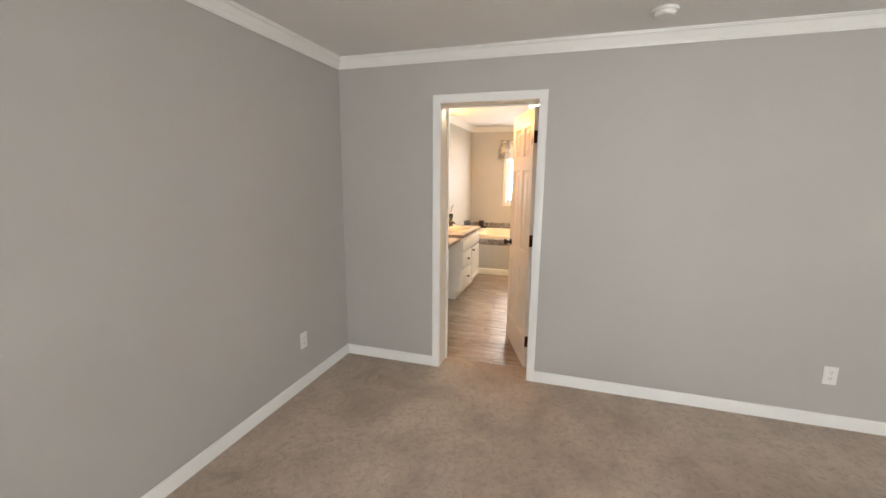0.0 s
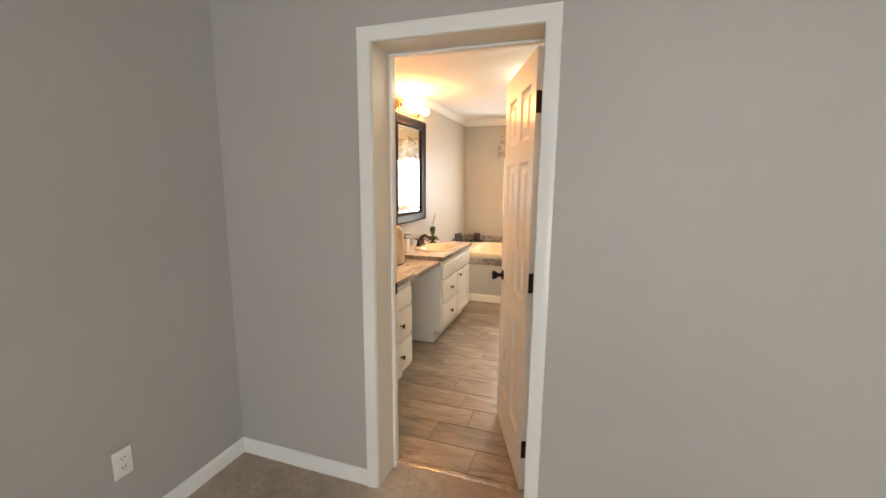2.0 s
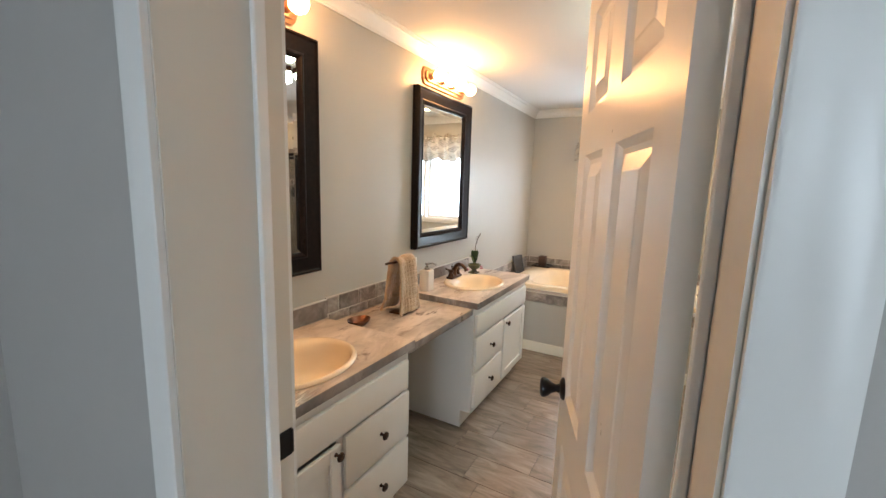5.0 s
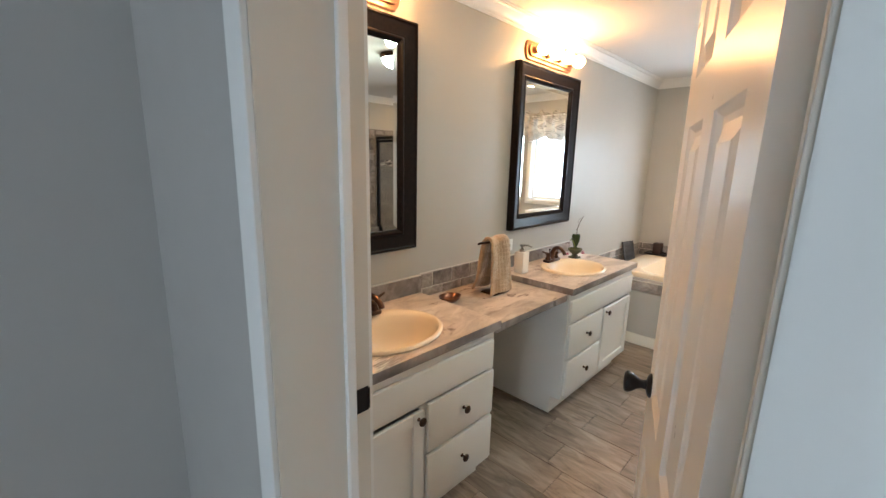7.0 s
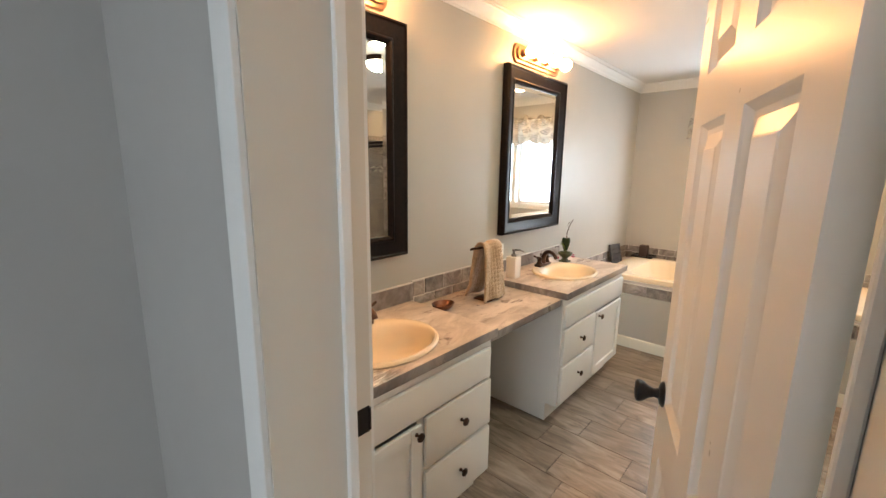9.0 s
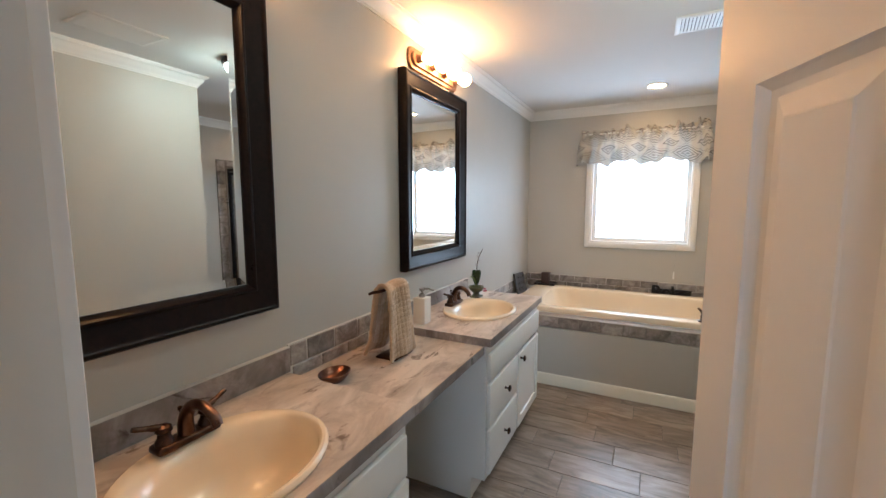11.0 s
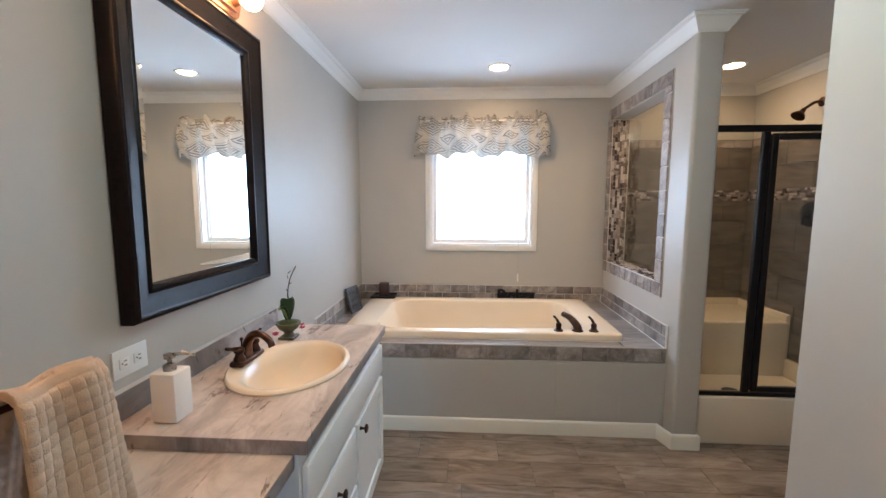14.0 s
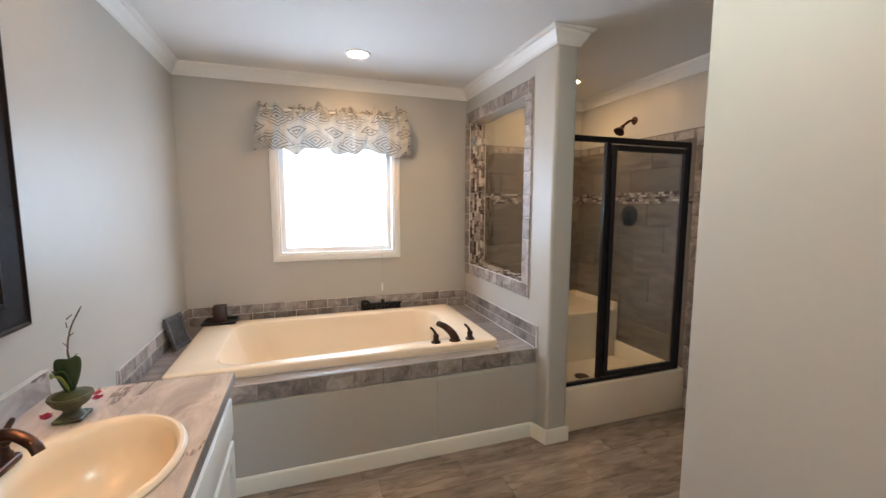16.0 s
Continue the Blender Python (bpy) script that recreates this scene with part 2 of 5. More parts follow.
def valance_cloth():
    """Off-white cloth printed with nested diamonds."""
    n = Nodes("diamond_print_cloth")
    tc = n.add("TexCoord")
    sep = n.add("SeparateXYZ")
    n.link(tc.outputs["UV"], sep.inputs[0])
    wob = n.math("MULTIPLY", n.noise(tc.outputs["UV"], 6, 2), 0.007)

    def tri(out, k):
        return n.math("ABSOLUTE", n.math("SUBTRACT", n.math("FRACT", n.math("ADD", n.math("MULTIPLY", out, k), wob)), 0.5))
    d = n.math("ADD", tri(sep.outputs[0], 4.2), tri(sep.outputs[1], 4.4))
    stripe = n.math("SINE", n.math("MULTIPLY", d, 50.0))
    plain = n.ramp(d, [(0.0, 1.0), (0.50, 1.0), (0.55, 0.0), (0.70, 0.0), (0.75, 1.0)])
    soft = n.ramp(n.noise(tc.outputs["UV"], 3.0, 3), [(0.35, (0.07, 0.066, 0.07)), (0.68, (0.24, 0.22, 0.20))])
    line = n.math("MULTIPLY", plain, n.ramp(n.math("MULTIPLY_ADD", stripe, 0.5, 0.5), [(0.48, 0.0), (0.74, 1.0)]))
    n.put("Base Color", n.mix(line, (0.48, 0.455, 0.40), soft))
    n.put("Roughness", 0.9).put("Sheen Weight", 0.2)
    tr = n.add("BsdfTranslucent")
    tr.inputs["Color"].default_value = (0.55, 0.53, 0.48, 1)
    mx = n.add("MixShader")
    mx.inputs[0].default_value = 0.10
    out = n.tree.nodes["Material Output"]
    n.link(n.bsdf.outputs[0], mx.inputs[1])
    n.link(tr.outputs[0], mx.inputs[2])
    n.link(mx.outputs[0], out.inputs[0])
    return n.bump(n.noise(n.coords(), 500, 2), 0.3, 0.0008).mat


def towel_cloth():
    n = Nodes("tan_terry_towel")
    v = n.coords()
    n.put("Base Color", n.ramp(n.noise(v, 14, 4), [(0.35, (0.44, 0.31, 0.20)), (0.65, (0.60, 0.455, 0.31))]))
    n.put("Roughness", 0.95).put("Sheen Weight", 0.4)
    return n.bump(n.noise(v, 500, 2), 0.9, 0.003).mat


def mosaic():
    """Glass and stone sticks, one tone each."""
    n = Nodes("mosaic_sticks")
    g = n.add("NewGeometry")
    r = g.outputs["Random Per Island"]
    n.put("Base Color", n.ramp(r, [(0.0, (0.05, 0.04, 0.045)), (0.16, (0.28, 0.245, 0.22)), (0.40, (0.13, 0.11, 0.105)), (0.62, (0.50, 0.46, 0.42)), (0.78, (0.20, 0.17, 0.155))], "CONSTANT"))
    n.put("Roughness", n.ramp(r, [(0.0, 0.08), (0.22, 0.45), (0.45, 0.12), (0.62, 0.15), (0.82, 0.4)], "CONSTANT"))
    return n.mat


M_CLOTH, M_TOWEL, M_MOSAIC = valance_cloth(), towel_cloth(), mosaic()
M_LEAF = paint("orchid_leaf", (0.025, 0.065, 0.02), 0.35, 60, 0.1, 0.3)
M_LEAFY = paint("young_leaf", (0.22, 0.30, 0.06), 0.4, 60, 0.1, 0.2)
M_STEM = paint("twig_bark", (0.10, 0.065, 0.04), 0.7)
M_POT = stone_tile("mossy_glazed_pot", (0.16, 0.17, 0.07), (0.10, 0.11, 0.045), (0.05, 0.04, 0.03), 20)
M_PETAL = paint("magenta_petal", (0.45, 0.03, 0.10), 0.5)
M_SOIL = paint("moss", (0.05, 0.06, 0.02), 0.9)
M_CANDLE = paint("brown_candle_wax", (0.045, 0.022, 0.018), 0.45, 60, 0.2)
M_SLATE = stone_tile("dark_carved_plaque", (0.13, 0.13, 0.14), (0.08, 0.08, 0.085), (0.04, 0.04, 0.045), 22)
M_GROUND = paint("pale_ground", (0.5, 0.5, 0.48), 0.9, 20, 0.3, 0.2)
M_SIDING = paint("pale_siding", (0.7, 0.7, 0.68), 0.7)


# ---- building blocks ----
def done(name, bm, material, smooth=True, angle=35.0):
    bmesh.ops.recalc_face_normals(bm, faces=bm.faces)
    me = bpy.data.meshes.new(name)
    bm.to_mesh(me)
    bm.free()
    me.materials.append(material)
    if smooth:
        for p in me.polygons:
            p.use_smooth = True
        me.set_sharp_from_angle(angle=radians(angle))
    return me


def thing(name, x, y, z, label="", category="", group="", kind=""):
    """An empty at the base of a thing of several parts."""
    ob = new(name)
    ob.location = (x, y, z)
    ob.empty_display_size = 0.05
    return tagged(ob, label, category, group, kind)


BASE = {}


def part(name, bm, material, parent, label="", smooth=True, local=False):
    """One mesh under a thing, made in world coordinates unless local."""
    ob = new(name, done(name, bm, material, smooth))
    ob.parent = parent
    if parent.type == "EMPTY" and not local:
        ob.matrix_parent_inverse = Matrix.Translation(-parent.location)
    return tagged(ob, label)


def single(name, bm, material, label="", category="", group="", kind="", smooth=True):
    return tagged(new(name, done(name, bm, material, smooth)), label, category, group, kind)


def box(bm, x0, x1, y0, y1, z0, z1, bevel=0.0, seg=1):
    m = Matrix.LocRotScale(((x0 + x1) / 2, (y0 + y1) / 2, (z0 + z1) / 2), None, (abs(x1 - x0), abs(y1 - y0), abs(z1 - z0)))
    out = bmesh.ops.create_cube(bm, size=1, matrix=m)
    if bevel:
        edges = list({e for v in out["verts"] for e in v.link_edges})
        bmesh.ops.bevel(bm, geom=edges, offset=bevel, segments=seg, affect="EDGES", profile=0.5)
    return bm


def blank():
    return bmesh.new()


def sweep(bm, pts, profile, to3d, closed=False):
    """A profile of (offset to the left, rise) carried along a flat line with mitred corners."""
    n = len(pts)
    pts = [Vector(p) for p in pts]
    rings = []
    for i, p in enumerate(pts):
        a = (p - pts[i - 1]).normalized() if (i or closed) else None
        b = (pts[(i + 1) % n] - p).normalized() if (i < n - 1 or closed) else None
        a, b = a or b, b or a
        na, nb = Vector((-a.y, a.x)), Vector((-b.y, b.x))
        m = (na + nb) / (1 + na.dot(nb))
        rings.append([bm.verts.new(to3d(p.x + m.x * d, p.y + m.y * d, h)) for d, h in profile])
    k = len(profile)
    for i in range(n if closed else n - 1):
        r0, r1 = rings[i], rings[(i + 1) % n]
        for j in range(k):
            bm.faces.new((r0[j], r0[(j + 1) % k], r1[(j + 1) % k], r1[j]))
    if not closed:
        bm.faces.new(rings[0])
        bm.faces.new(list(reversed(rings[-1])))
    return bm


def flat(x, y, h):
    return (x, y, h)


def lathe(bm, profile, centre, n=28, sx=1.0, sy=1.0, axis="z", cap=True):
    cx, cy, cz = centre
    rings = []
    for r, h in profile:
        ring = []
        for i in range(n):
            a = 2 * math.pi * i / n
            u, v = r * math.cos(a) * sx, r * math.sin(a) * sy
            p = {"z": (u, v, h), "x": (h, u, v), "y": (u, h, v)}[axis]
            ring.append(bm.verts.new((cx + p[0], cy + p[1], cz + p[2])))
        rings.append(ring)
    for r0, r1 in zip(rings, rings[1:]):
        for i in range(n):
            bm.faces.new((r0[i], r0[(i + 1) % n], r1[(i + 1) % n], r1[i]))
    if cap:
        bm.faces.new(rings[0])
        bm.faces.new(rings[-1])
    return bm


def tube(bm, pts, radii, n=12):
    """A round bar along points; radii a number or one per point."""
    pts = [Vector(p) for p in pts]
    radii = [radii] * len(pts) if isinstance(radii, (int, float)) else radii
    rings, side = [], None
    for i, p in enumerate(pts):
        d = (pts[min(i + 1, len(pts) - 1)] - pts[max(i - 1, 0)]).normalized()
        ref = side or (Vector((0, 0, 1)) if abs(d.z) < 0.9 else Vector((1, 0, 0)))
        u = (ref - d * ref.dot(d)).normalized()
        side = u
        w = d.cross(u)
        rings.append([bm.verts.new(p + (u * math.cos(2 * math.pi * k / n) + w * math.sin(2 * math.pi * k / n)) * radii[i]) for k in range(n)])
    for r0, r1 in zip(rings, rings[1:]):
        for i in range(n):
            bm.faces.new((r0[i], r0[(i + 1) % n], r1[(i + 1) % n], r1[i]))
    bm.faces.new(rings[0])
    bm.faces.new(list(reversed(rings[-1])))
    return bm


def curve_pts(pts, steps=8):
    """A smooth line through the given points."""
    pts = [Vector(p) for p in pts]
    q = [pts[0] * 2 - pts[1], *pts, pts[-1] * 2 - pts[-2]]
    out = []
    for i in range(1, len(q) - 2):
        for s in range(steps):
            t = s / steps
            a, b, c, d = q[i - 1], q[i], q[i + 1], q[i + 2]
            out.append(0.5 * ((2 * b) + (c - a) * t + (2 * a - 5 * b + 4 * c - d) * t * t + (3 * b - a - 3 * c + d) * t ** 3))
    return out + [pts[-1]]


def slab_tile(w, h, t, chamfer=0.002, rough=0.0, seed=0):
    """A tile lying flat: w along x, h along y, its back at z = 0."""
    rnd = random.Random(seed)
    bm = bmesh.new()
    loops = []
    for inset, z in ((0, 0), (0, t - chamfer), (chamfer, t)):
        ring = []
        pts = [(-w / 2, -h / 2), (0, -h / 2), (w / 2, -h / 2), (w / 2, h / 2), (0, h / 2), (-w / 2, h / 2)]
        for i, (x, y) in enumerate(pts):
            sx = -1 if x < 0 else 1 if x > 0 else 0
            ring.append([x - sx * inset, y - (1 if y > 0 else -1) * inset, z])
        loops.append(ring)
    jit = [(rnd.uniform(-rough, rough), rnd.uniform(-rough, rough)) for _ in range(6)]
    verts = [[bm.verts.new((p[0] + j[0], p[1] + j[1], p[2] + (rnd.uniform(-rough, 0) * 0.5 if k else 0))) for p, j in zip(ring, jit)] for k, ring in enumerate(loops)]
    for r0, r1 in zip(verts, verts[1:]):
        for i in range(6):
            bm.faces.new((r0[i], r0[(i + 1) % 6], r1[(i + 1) % 6], r1[i]))
    bm.faces.new(verts[2])
    return bm


TILE_CACHE = {}


def lay(name, w, h, t, material, parent, at, along, out, chamfer=0.002, rough=0.0, variants=1, label=""):
    """Lays one tile: its centre back at `at`, its long side along `along`, its face towards `out`."""
    v = random.randrange(variants)
    key = (name, round(w, 4), round(h, 4), t, material.name, v)
    if key not in TILE_CACHE:
        TILE_CACHE[key] = done(name, slab_tile(w, h, t, chamfer, rough, v), material, False)
    ob = new(name, TILE_CACHE[key])
    x, z = Vector(along), Vector(out)
    y = z.cross(x)
    m = Matrix((x, y, z)).transposed().to_4x4()
    ob.parent = parent
    base = Matrix.Translation(-parent.location) if parent.type == "EMPTY" else Matrix()
    ob.matrix_parent_inverse = base
    ob.matrix_basis = Matrix.Translation(at) @ m
    return tagged(ob, label)


# ---- structure: floors, walls, ceilings ----
def wall(name, boxes, material, label):
    bm = blank()
    for b in boxes:
        box(bm, *b)
    return single(name, bm, material, label, "wall", kind="structure", smooth=False)


floor_bed = single("floor_bedroom", box(blank(), WX - 0.15, BX + 0.15, BY - 0.15, 3.276, -0.15, 0.010), M_CARPET, "taupe cut-pile bedroom carpet with worn traffic patches", "carpet", kind="structure", smooth=False)
floor_bath = single("floor_bathroom", box(blank(), WX - 0.15, EX + 0.15, 3.282, NY + 0.15, -0.15, -0.003), M_GROUTF, "grey-brown wood-look plank tile floor with thin joints", "tiled floor", kind="structure", smooth=False)

T = 0.15
single("ceiling_bedroom", box(blank(), WX - T, BX + T, BY - T, DY0 + 0.12, CEILB, CEILB + 0.15), M_CEIL, "flat off-white bedroom ceiling", "ceiling", kind="structure", smooth=False)
single("ceiling_bathroom", box(blank(), WX - T, EX + T, DY0 + 0.12, NY + T, CEIL, CEIL + 0.17), M_CEIL, "flat off-white bathroom ceiling", "ceiling", kind="structure", smooth=False)

wall("wall_west_bedroom", [(WX - T, WX, BY - T, DY0 + 0.1, 0, 2.45)], M_WALL, "plain greige painted bedroom wall")
wall("wall_west_bathroom", [(WX - T, WX, DY0 + 0.1, NY + T, 0, 2.45)], M_WALLB, "plain greige painted wall behind the vanities")
JL, JR = -0.485, 0.202   # faces of the door frame
DL, DR, DH = JL - 0.02, JR + 0.02, 2.05   # rough opening of the door
single("threshold", box(blank(), JL, JR, 3.266, 3.286, -0.002, 0.012, 0.002), M_STEEL, "thin metal strip between carpet and tile", "threshold", kind="structure")
wall("wall_door_bedroom", [(WX, DL, DY0, DY0 + 0.12, 0, 2.42), (DR, BX, DY0, DY0 + 0.12, 0, 2.42), (DL, DR, DY0, DY0 + 0.12, DH, 2.42)], M_WALL, "greige painted bedroom wall around the bathroom door")
wall("wall_door_bathroom", [(WX, DL, DY0 + 0.12, DY1, 0, 2.42), (DR, EX, DY0 + 0.12, DY1, 0, 2.42), (DL, DR, DY0 + 0.12, DY1, DH, 2.42)], M_WALLB, "greige painted bathroom side of the door wall")
wall("wall_east_bathroom", [(EX, EX + T, DY0 + 0.12, NY + T, 0, 2.42)], M_WALLB, "greige painted wall beyond the shower")
# window wall
WL, WR, WB, WT = -0.685, 0.18, 1.045, 2.02
wall("wall_north", [(WX, WL, NY, NY + T, 0, 2.42), (WR, EX, NY, NY + T, 0, 2.42), (WL, WR, NY, NY + T, 0, WB), (WL, WR, NY, NY + T, WT, 2.42)], M_WALLB, "greige painted wall with a window above the tub")
# closet block
wall("wall_closet", [(PX, EX, DY1, PY, 0, 2.42)], M_WALLB, "smooth greige painted closet wall")
# bedroom south and east walls with windows, out of view; the east window is added
wall("wall_south", [(WX, 0.40, BY - T, BY, 0, 2.42), (2.10, BX, BY - T, BY, 0, 2.42), (0.40, 2.10, BY - T, BY, 0, 0.85), (0.40, 2.10, BY - T, BY, 2.05, 2.42)], M_WALL, "greige painted bedroom wall with an unseen window")
wall("wall_east_bedroom", [(BX, BX + T, BY, 0.15, 0, 2.42), (BX, BX + T, 1.65, DY0 + 0.12, 0, 2.42), (BX, BX + T, 0.15, 1.65, 0, 0.85), (BX, BX + T, 0.15, 1.65, 2.05, 2.42)], M_WALL, "greige painted bedroom wall with an unseen window")


def column_wall():
    """The wall between tub and shower, with its opening and rounded end."""
    y1, (o0, o1, z0, z1) = NY, (6.525, 7.41, 0.925, 2.09)
    bm = blank()
    r = 0.02
    pts = []
    for cx, cy, a0 in ((TX1 - r, TY + r, 0), (TX0 + r, TY + r, -90)):
        for k in range(6):
            a = radians(a0 - 18 * k)
            pts.append((cx + r * math.cos(a), cy + r * math.sin(a)))
    pts = [(TX1, o0)] + pts + [(TX0, o0)]
    lo = [bm.verts.new((x, y, 0)) for x, y in pts]
    hi = [bm.verts.new((x, y, 2.42)) for x, y in pts]
    for i in range(len(pts) - 1):
        bm.faces.new((lo[i], lo[i + 1], hi[i + 1], hi[i]))
    bm.faces.new((lo[0], hi[0], hi[-1], lo[-1]))
    box(bm, TX0, TX1, o1, y1, 0, 2.42)
    box(bm, TX0, TX1, o0, o1, 0, z0)
    box(bm, TX0, TX1, o0, o1, z1, 2.42)
    return bm


wall_tub = single("wall_tub_shower", column_wall(), M_WALLB, "greige painted wall with a tiled opening between tub and shower", "wall", kind="structure")

CROWN = [(0.0, 0.0), (0.0, -0.105), (0.008, -0.105), (0.010, -0.096), (0.016, -0.092), (0.018, -0.082), (0.030, -0.070), (0.044, -0.050), (0.054, -0.030), (0.062, -0.022), (0.072, -0.020), (0.074, -0.012), (0.082, -0.010), (0.084, 0.0)]


def crown(name, pts, top, label, closed=False, deep=0.73, tall=0.78):
    prof = [(d * deep, top + h * tall - 0.001) for d, h in CROWN]
    return single(name, sweep(blank(), pts, prof, flat, closed), M_TRIM, label, "crown moulding", kind="structure")


crown("crown_moulding_bedroom", [(WX, DY0), (WX, BY), (BX, BY), (BX, DY0)], CEILB, "stepped white crown moulding round the bedroom ceiling", True, 0.70, 0.72)
crown("crown_moulding_bathroom", [(WX, NY), (WX, DY1), (PX, DY1), (PX, PY), (EX, PY), (EX, NY), (TX1, NY), (TX1, TY), (TX0, TY), (TX0, NY)], CEIL, "stepped white crown moulding round the bathroom ceiling", True)

SKIRT = [(0.0, 0.0), (0.012, 0.0), (0.012, 0.078), (0.009, 0.086), (0.004, 0.09), (0.0, 0.09)]
SKIRTP = [(d, h + 0.001) for d, h in SKIRT]


def skirt(name, pts, label, material=None):
    return single(name, sweep(blank(), pts, SKIRTP, flat), material or M_TRIM, label, "baseboard", kind="structure")


skirt("baseboard", [(JL - 0.0595, DY0), (WX, DY0), (WX, BY)], "white baseboard along the bedroom carpet")
skirt("baseboard", [(BX, DY0), (JR + 0.0595, DY0)], "white baseboard along the bedroom carpet")
skirt("baseboard", [(WX, BY), (BX, BY), (BX, DY0)], "white baseboard along the bedroom carpet")
APRON = 6.325
skirt("baseboard", [(TX1, TY + 0.05), (TX1, TY), (TX0 - 0.0, TY), (TX0 - 0.035, APRON), (WX + 0.002, APRON)], "creamy white baseboard under the tub apron", M_BASE)
skirt("baseboard", [(JR + 0.0595, DY1), (PX, DY1), (PX, PY), (EX, PY), (EX, 6.18)], "creamy white baseboard along the closet wall", M_BASE)


# ---- door ----
def casing(name, y, sign):
    x0, x1, z1, w = JL - 0.004, JR + 0.004, 2.037, 0.055
    prof = [(0.0, 0.0), (w, 0.0), (w, 0.016), (w - 0.006, 0.018), (w - 0.02, 0.017), (w - 0.032, 0.014), (0.012, 0.012), (0.004, 0.012), (0.0, 0.010)]
    return single(name, sweep(blank(), [(x0, 0.001), (x0, z1), (x1, z1), (x1, 0.001)], prof, lambda x, z, h: (x, y + sign * h, z)), M_TRIM, "white moulded door casing", "door trim", kind="structure")


casing("door_casing", DY0, -1)
casing("door_casing", DY1, 1)
bm = blank()
box(bm, DL, JL, DY0 + 0.001, DY1 - 0.001, 0.0, 2.035)
box(bm, JR, DR, DY0 + 0.001, DY1 - 0.001, 0.0, 2.035)
box(bm, DL, DR, DY0 + 0.001, DY1 - 0.001, 2.035, DH)
jamb = single("door_frame", bm, M_JAMB, "off-white painted door frame lining the opening", "door frame", kind="structure", smooth=False)
bm = blank()
box(bm, JL + 0.0005, JL + 0.013, 3.232, 3.255, 0.001, 2.034, 0.002)
box(bm, JR - 0.013, JR - 0.0005, 3.232, 3.255, 0.001, 2.034, 0.002)
box(bm, JL + 0.013, JR - 0.013, 3.232, 3.255, 2.022, 2.034, 0.002)
part("door_stop", bm, M_TRIM, jamb, "slim white door stop strip")
bm = blank()
box(bm, JL - 0.0002, JL + 0.0025, 3.258, 3.2925, 0.925, 0.985, 0.001)
tube(bm, [(JL + 0.0018, 3.2925, 0.93), (JL + 0.0018, 3.2925, 0.98)], 0.0035, 8)
part("strike_plate", bm, M_BLACK, jamb, "black metal strike plate")
for z in (0.178, 0.993, 1.765):
    part("hinge_leaf", box(blank(), JR - 0.0022, JR + 0.0002, 3.260, 3.2955, z, z + 0.09, 0.0006), M_BRONZE, jamb, "dark bronze hinge leaf")

DOOR_W = 0.680
door = thing("door_1", 0.190, 3.302, 0.008, "open cream six-panel interior door with black hardware", "door", kind="structure")
door.rotation_euler = (0, 0, radians(110.2))
TH = 0.035
COLS = [(0.092, 0.290), (0.392, 0.590)]
ROWS = [(0.235, 0.775), (0.915, 1.565), (1.665, 1.895)]


def door_leaf():
    bm = blank()
    h = 2.018
    for x0, x1 in ((0, COLS[0][0]), (COLS[0][1], COLS[1][0]), (COLS[1][1], DOOR_W)):
        box(bm, x0, x1, 0, TH, 0, h)
    for z0, z1 in ((0, ROWS[0][0]), (ROWS[0][1], ROWS[1][0]), (ROWS[1][1], ROWS[2][0]), (ROWS[2][1], h)):
        for x0, x1 in COLS:
            box(bm, x0, x1, 0, TH, z0, z1)
    bmesh.ops.remove_doubles(bm, verts=bm.verts, dist=0.0001)
    return bm


def door_panel(x0, x1, z0, z1):
    """A raised field in a sunken moulding, alike on both faces."""
    bm = blank()
    for side in (0, 1):
        rings = []
        for inset, deep in ((0, 0.0), (0.003, 0.004), (0.012, 0.012), (0.022, 0.013), (0.050, 0.0035), (0.053, 0.0015)):
            y = deep if side == 0 else TH - deep
            rings.append([bm.verts.new((a, y, c)) for a, c in ((x0 + inset, z0 + inset), (x1 - inset, z0 + inset), (x1 - inset, z1 - inset), (x0 + inset, z1 - inset))])
        for r0, r1 in zip(rings, rings[1:]):
            for i in range(4):
                bm.faces.new((r0[i], r0[(i + 1) % 4], r1[(i + 1) % 4], r1[i]))
        bm.faces.new(rings[-1])
    return bm


part("door_leaf", door_leaf(), M_DOOR, door, local=True, smooth=False)
for x0, x1 in COLS:
    for z0, z1 in ROWS:
        part("door_panel", door_panel(x0, x1, z0, z1), M_DOOR, door, local=True, smooth=False)


def knob_profile(side):
    prof = [(0.0, 0.0), (0.031, 0.0), (0.031, 0.003), (0.026, 0.008), (0.013, 0.012), (0.011, 0.022), (0.016, 0.034), (0.024, 0.044), (0.028, 0.054), (0.027, 0.060), (0.021, 0.064), (0.0, 0.066)]
    return [(r, side * h) for r, h in prof]


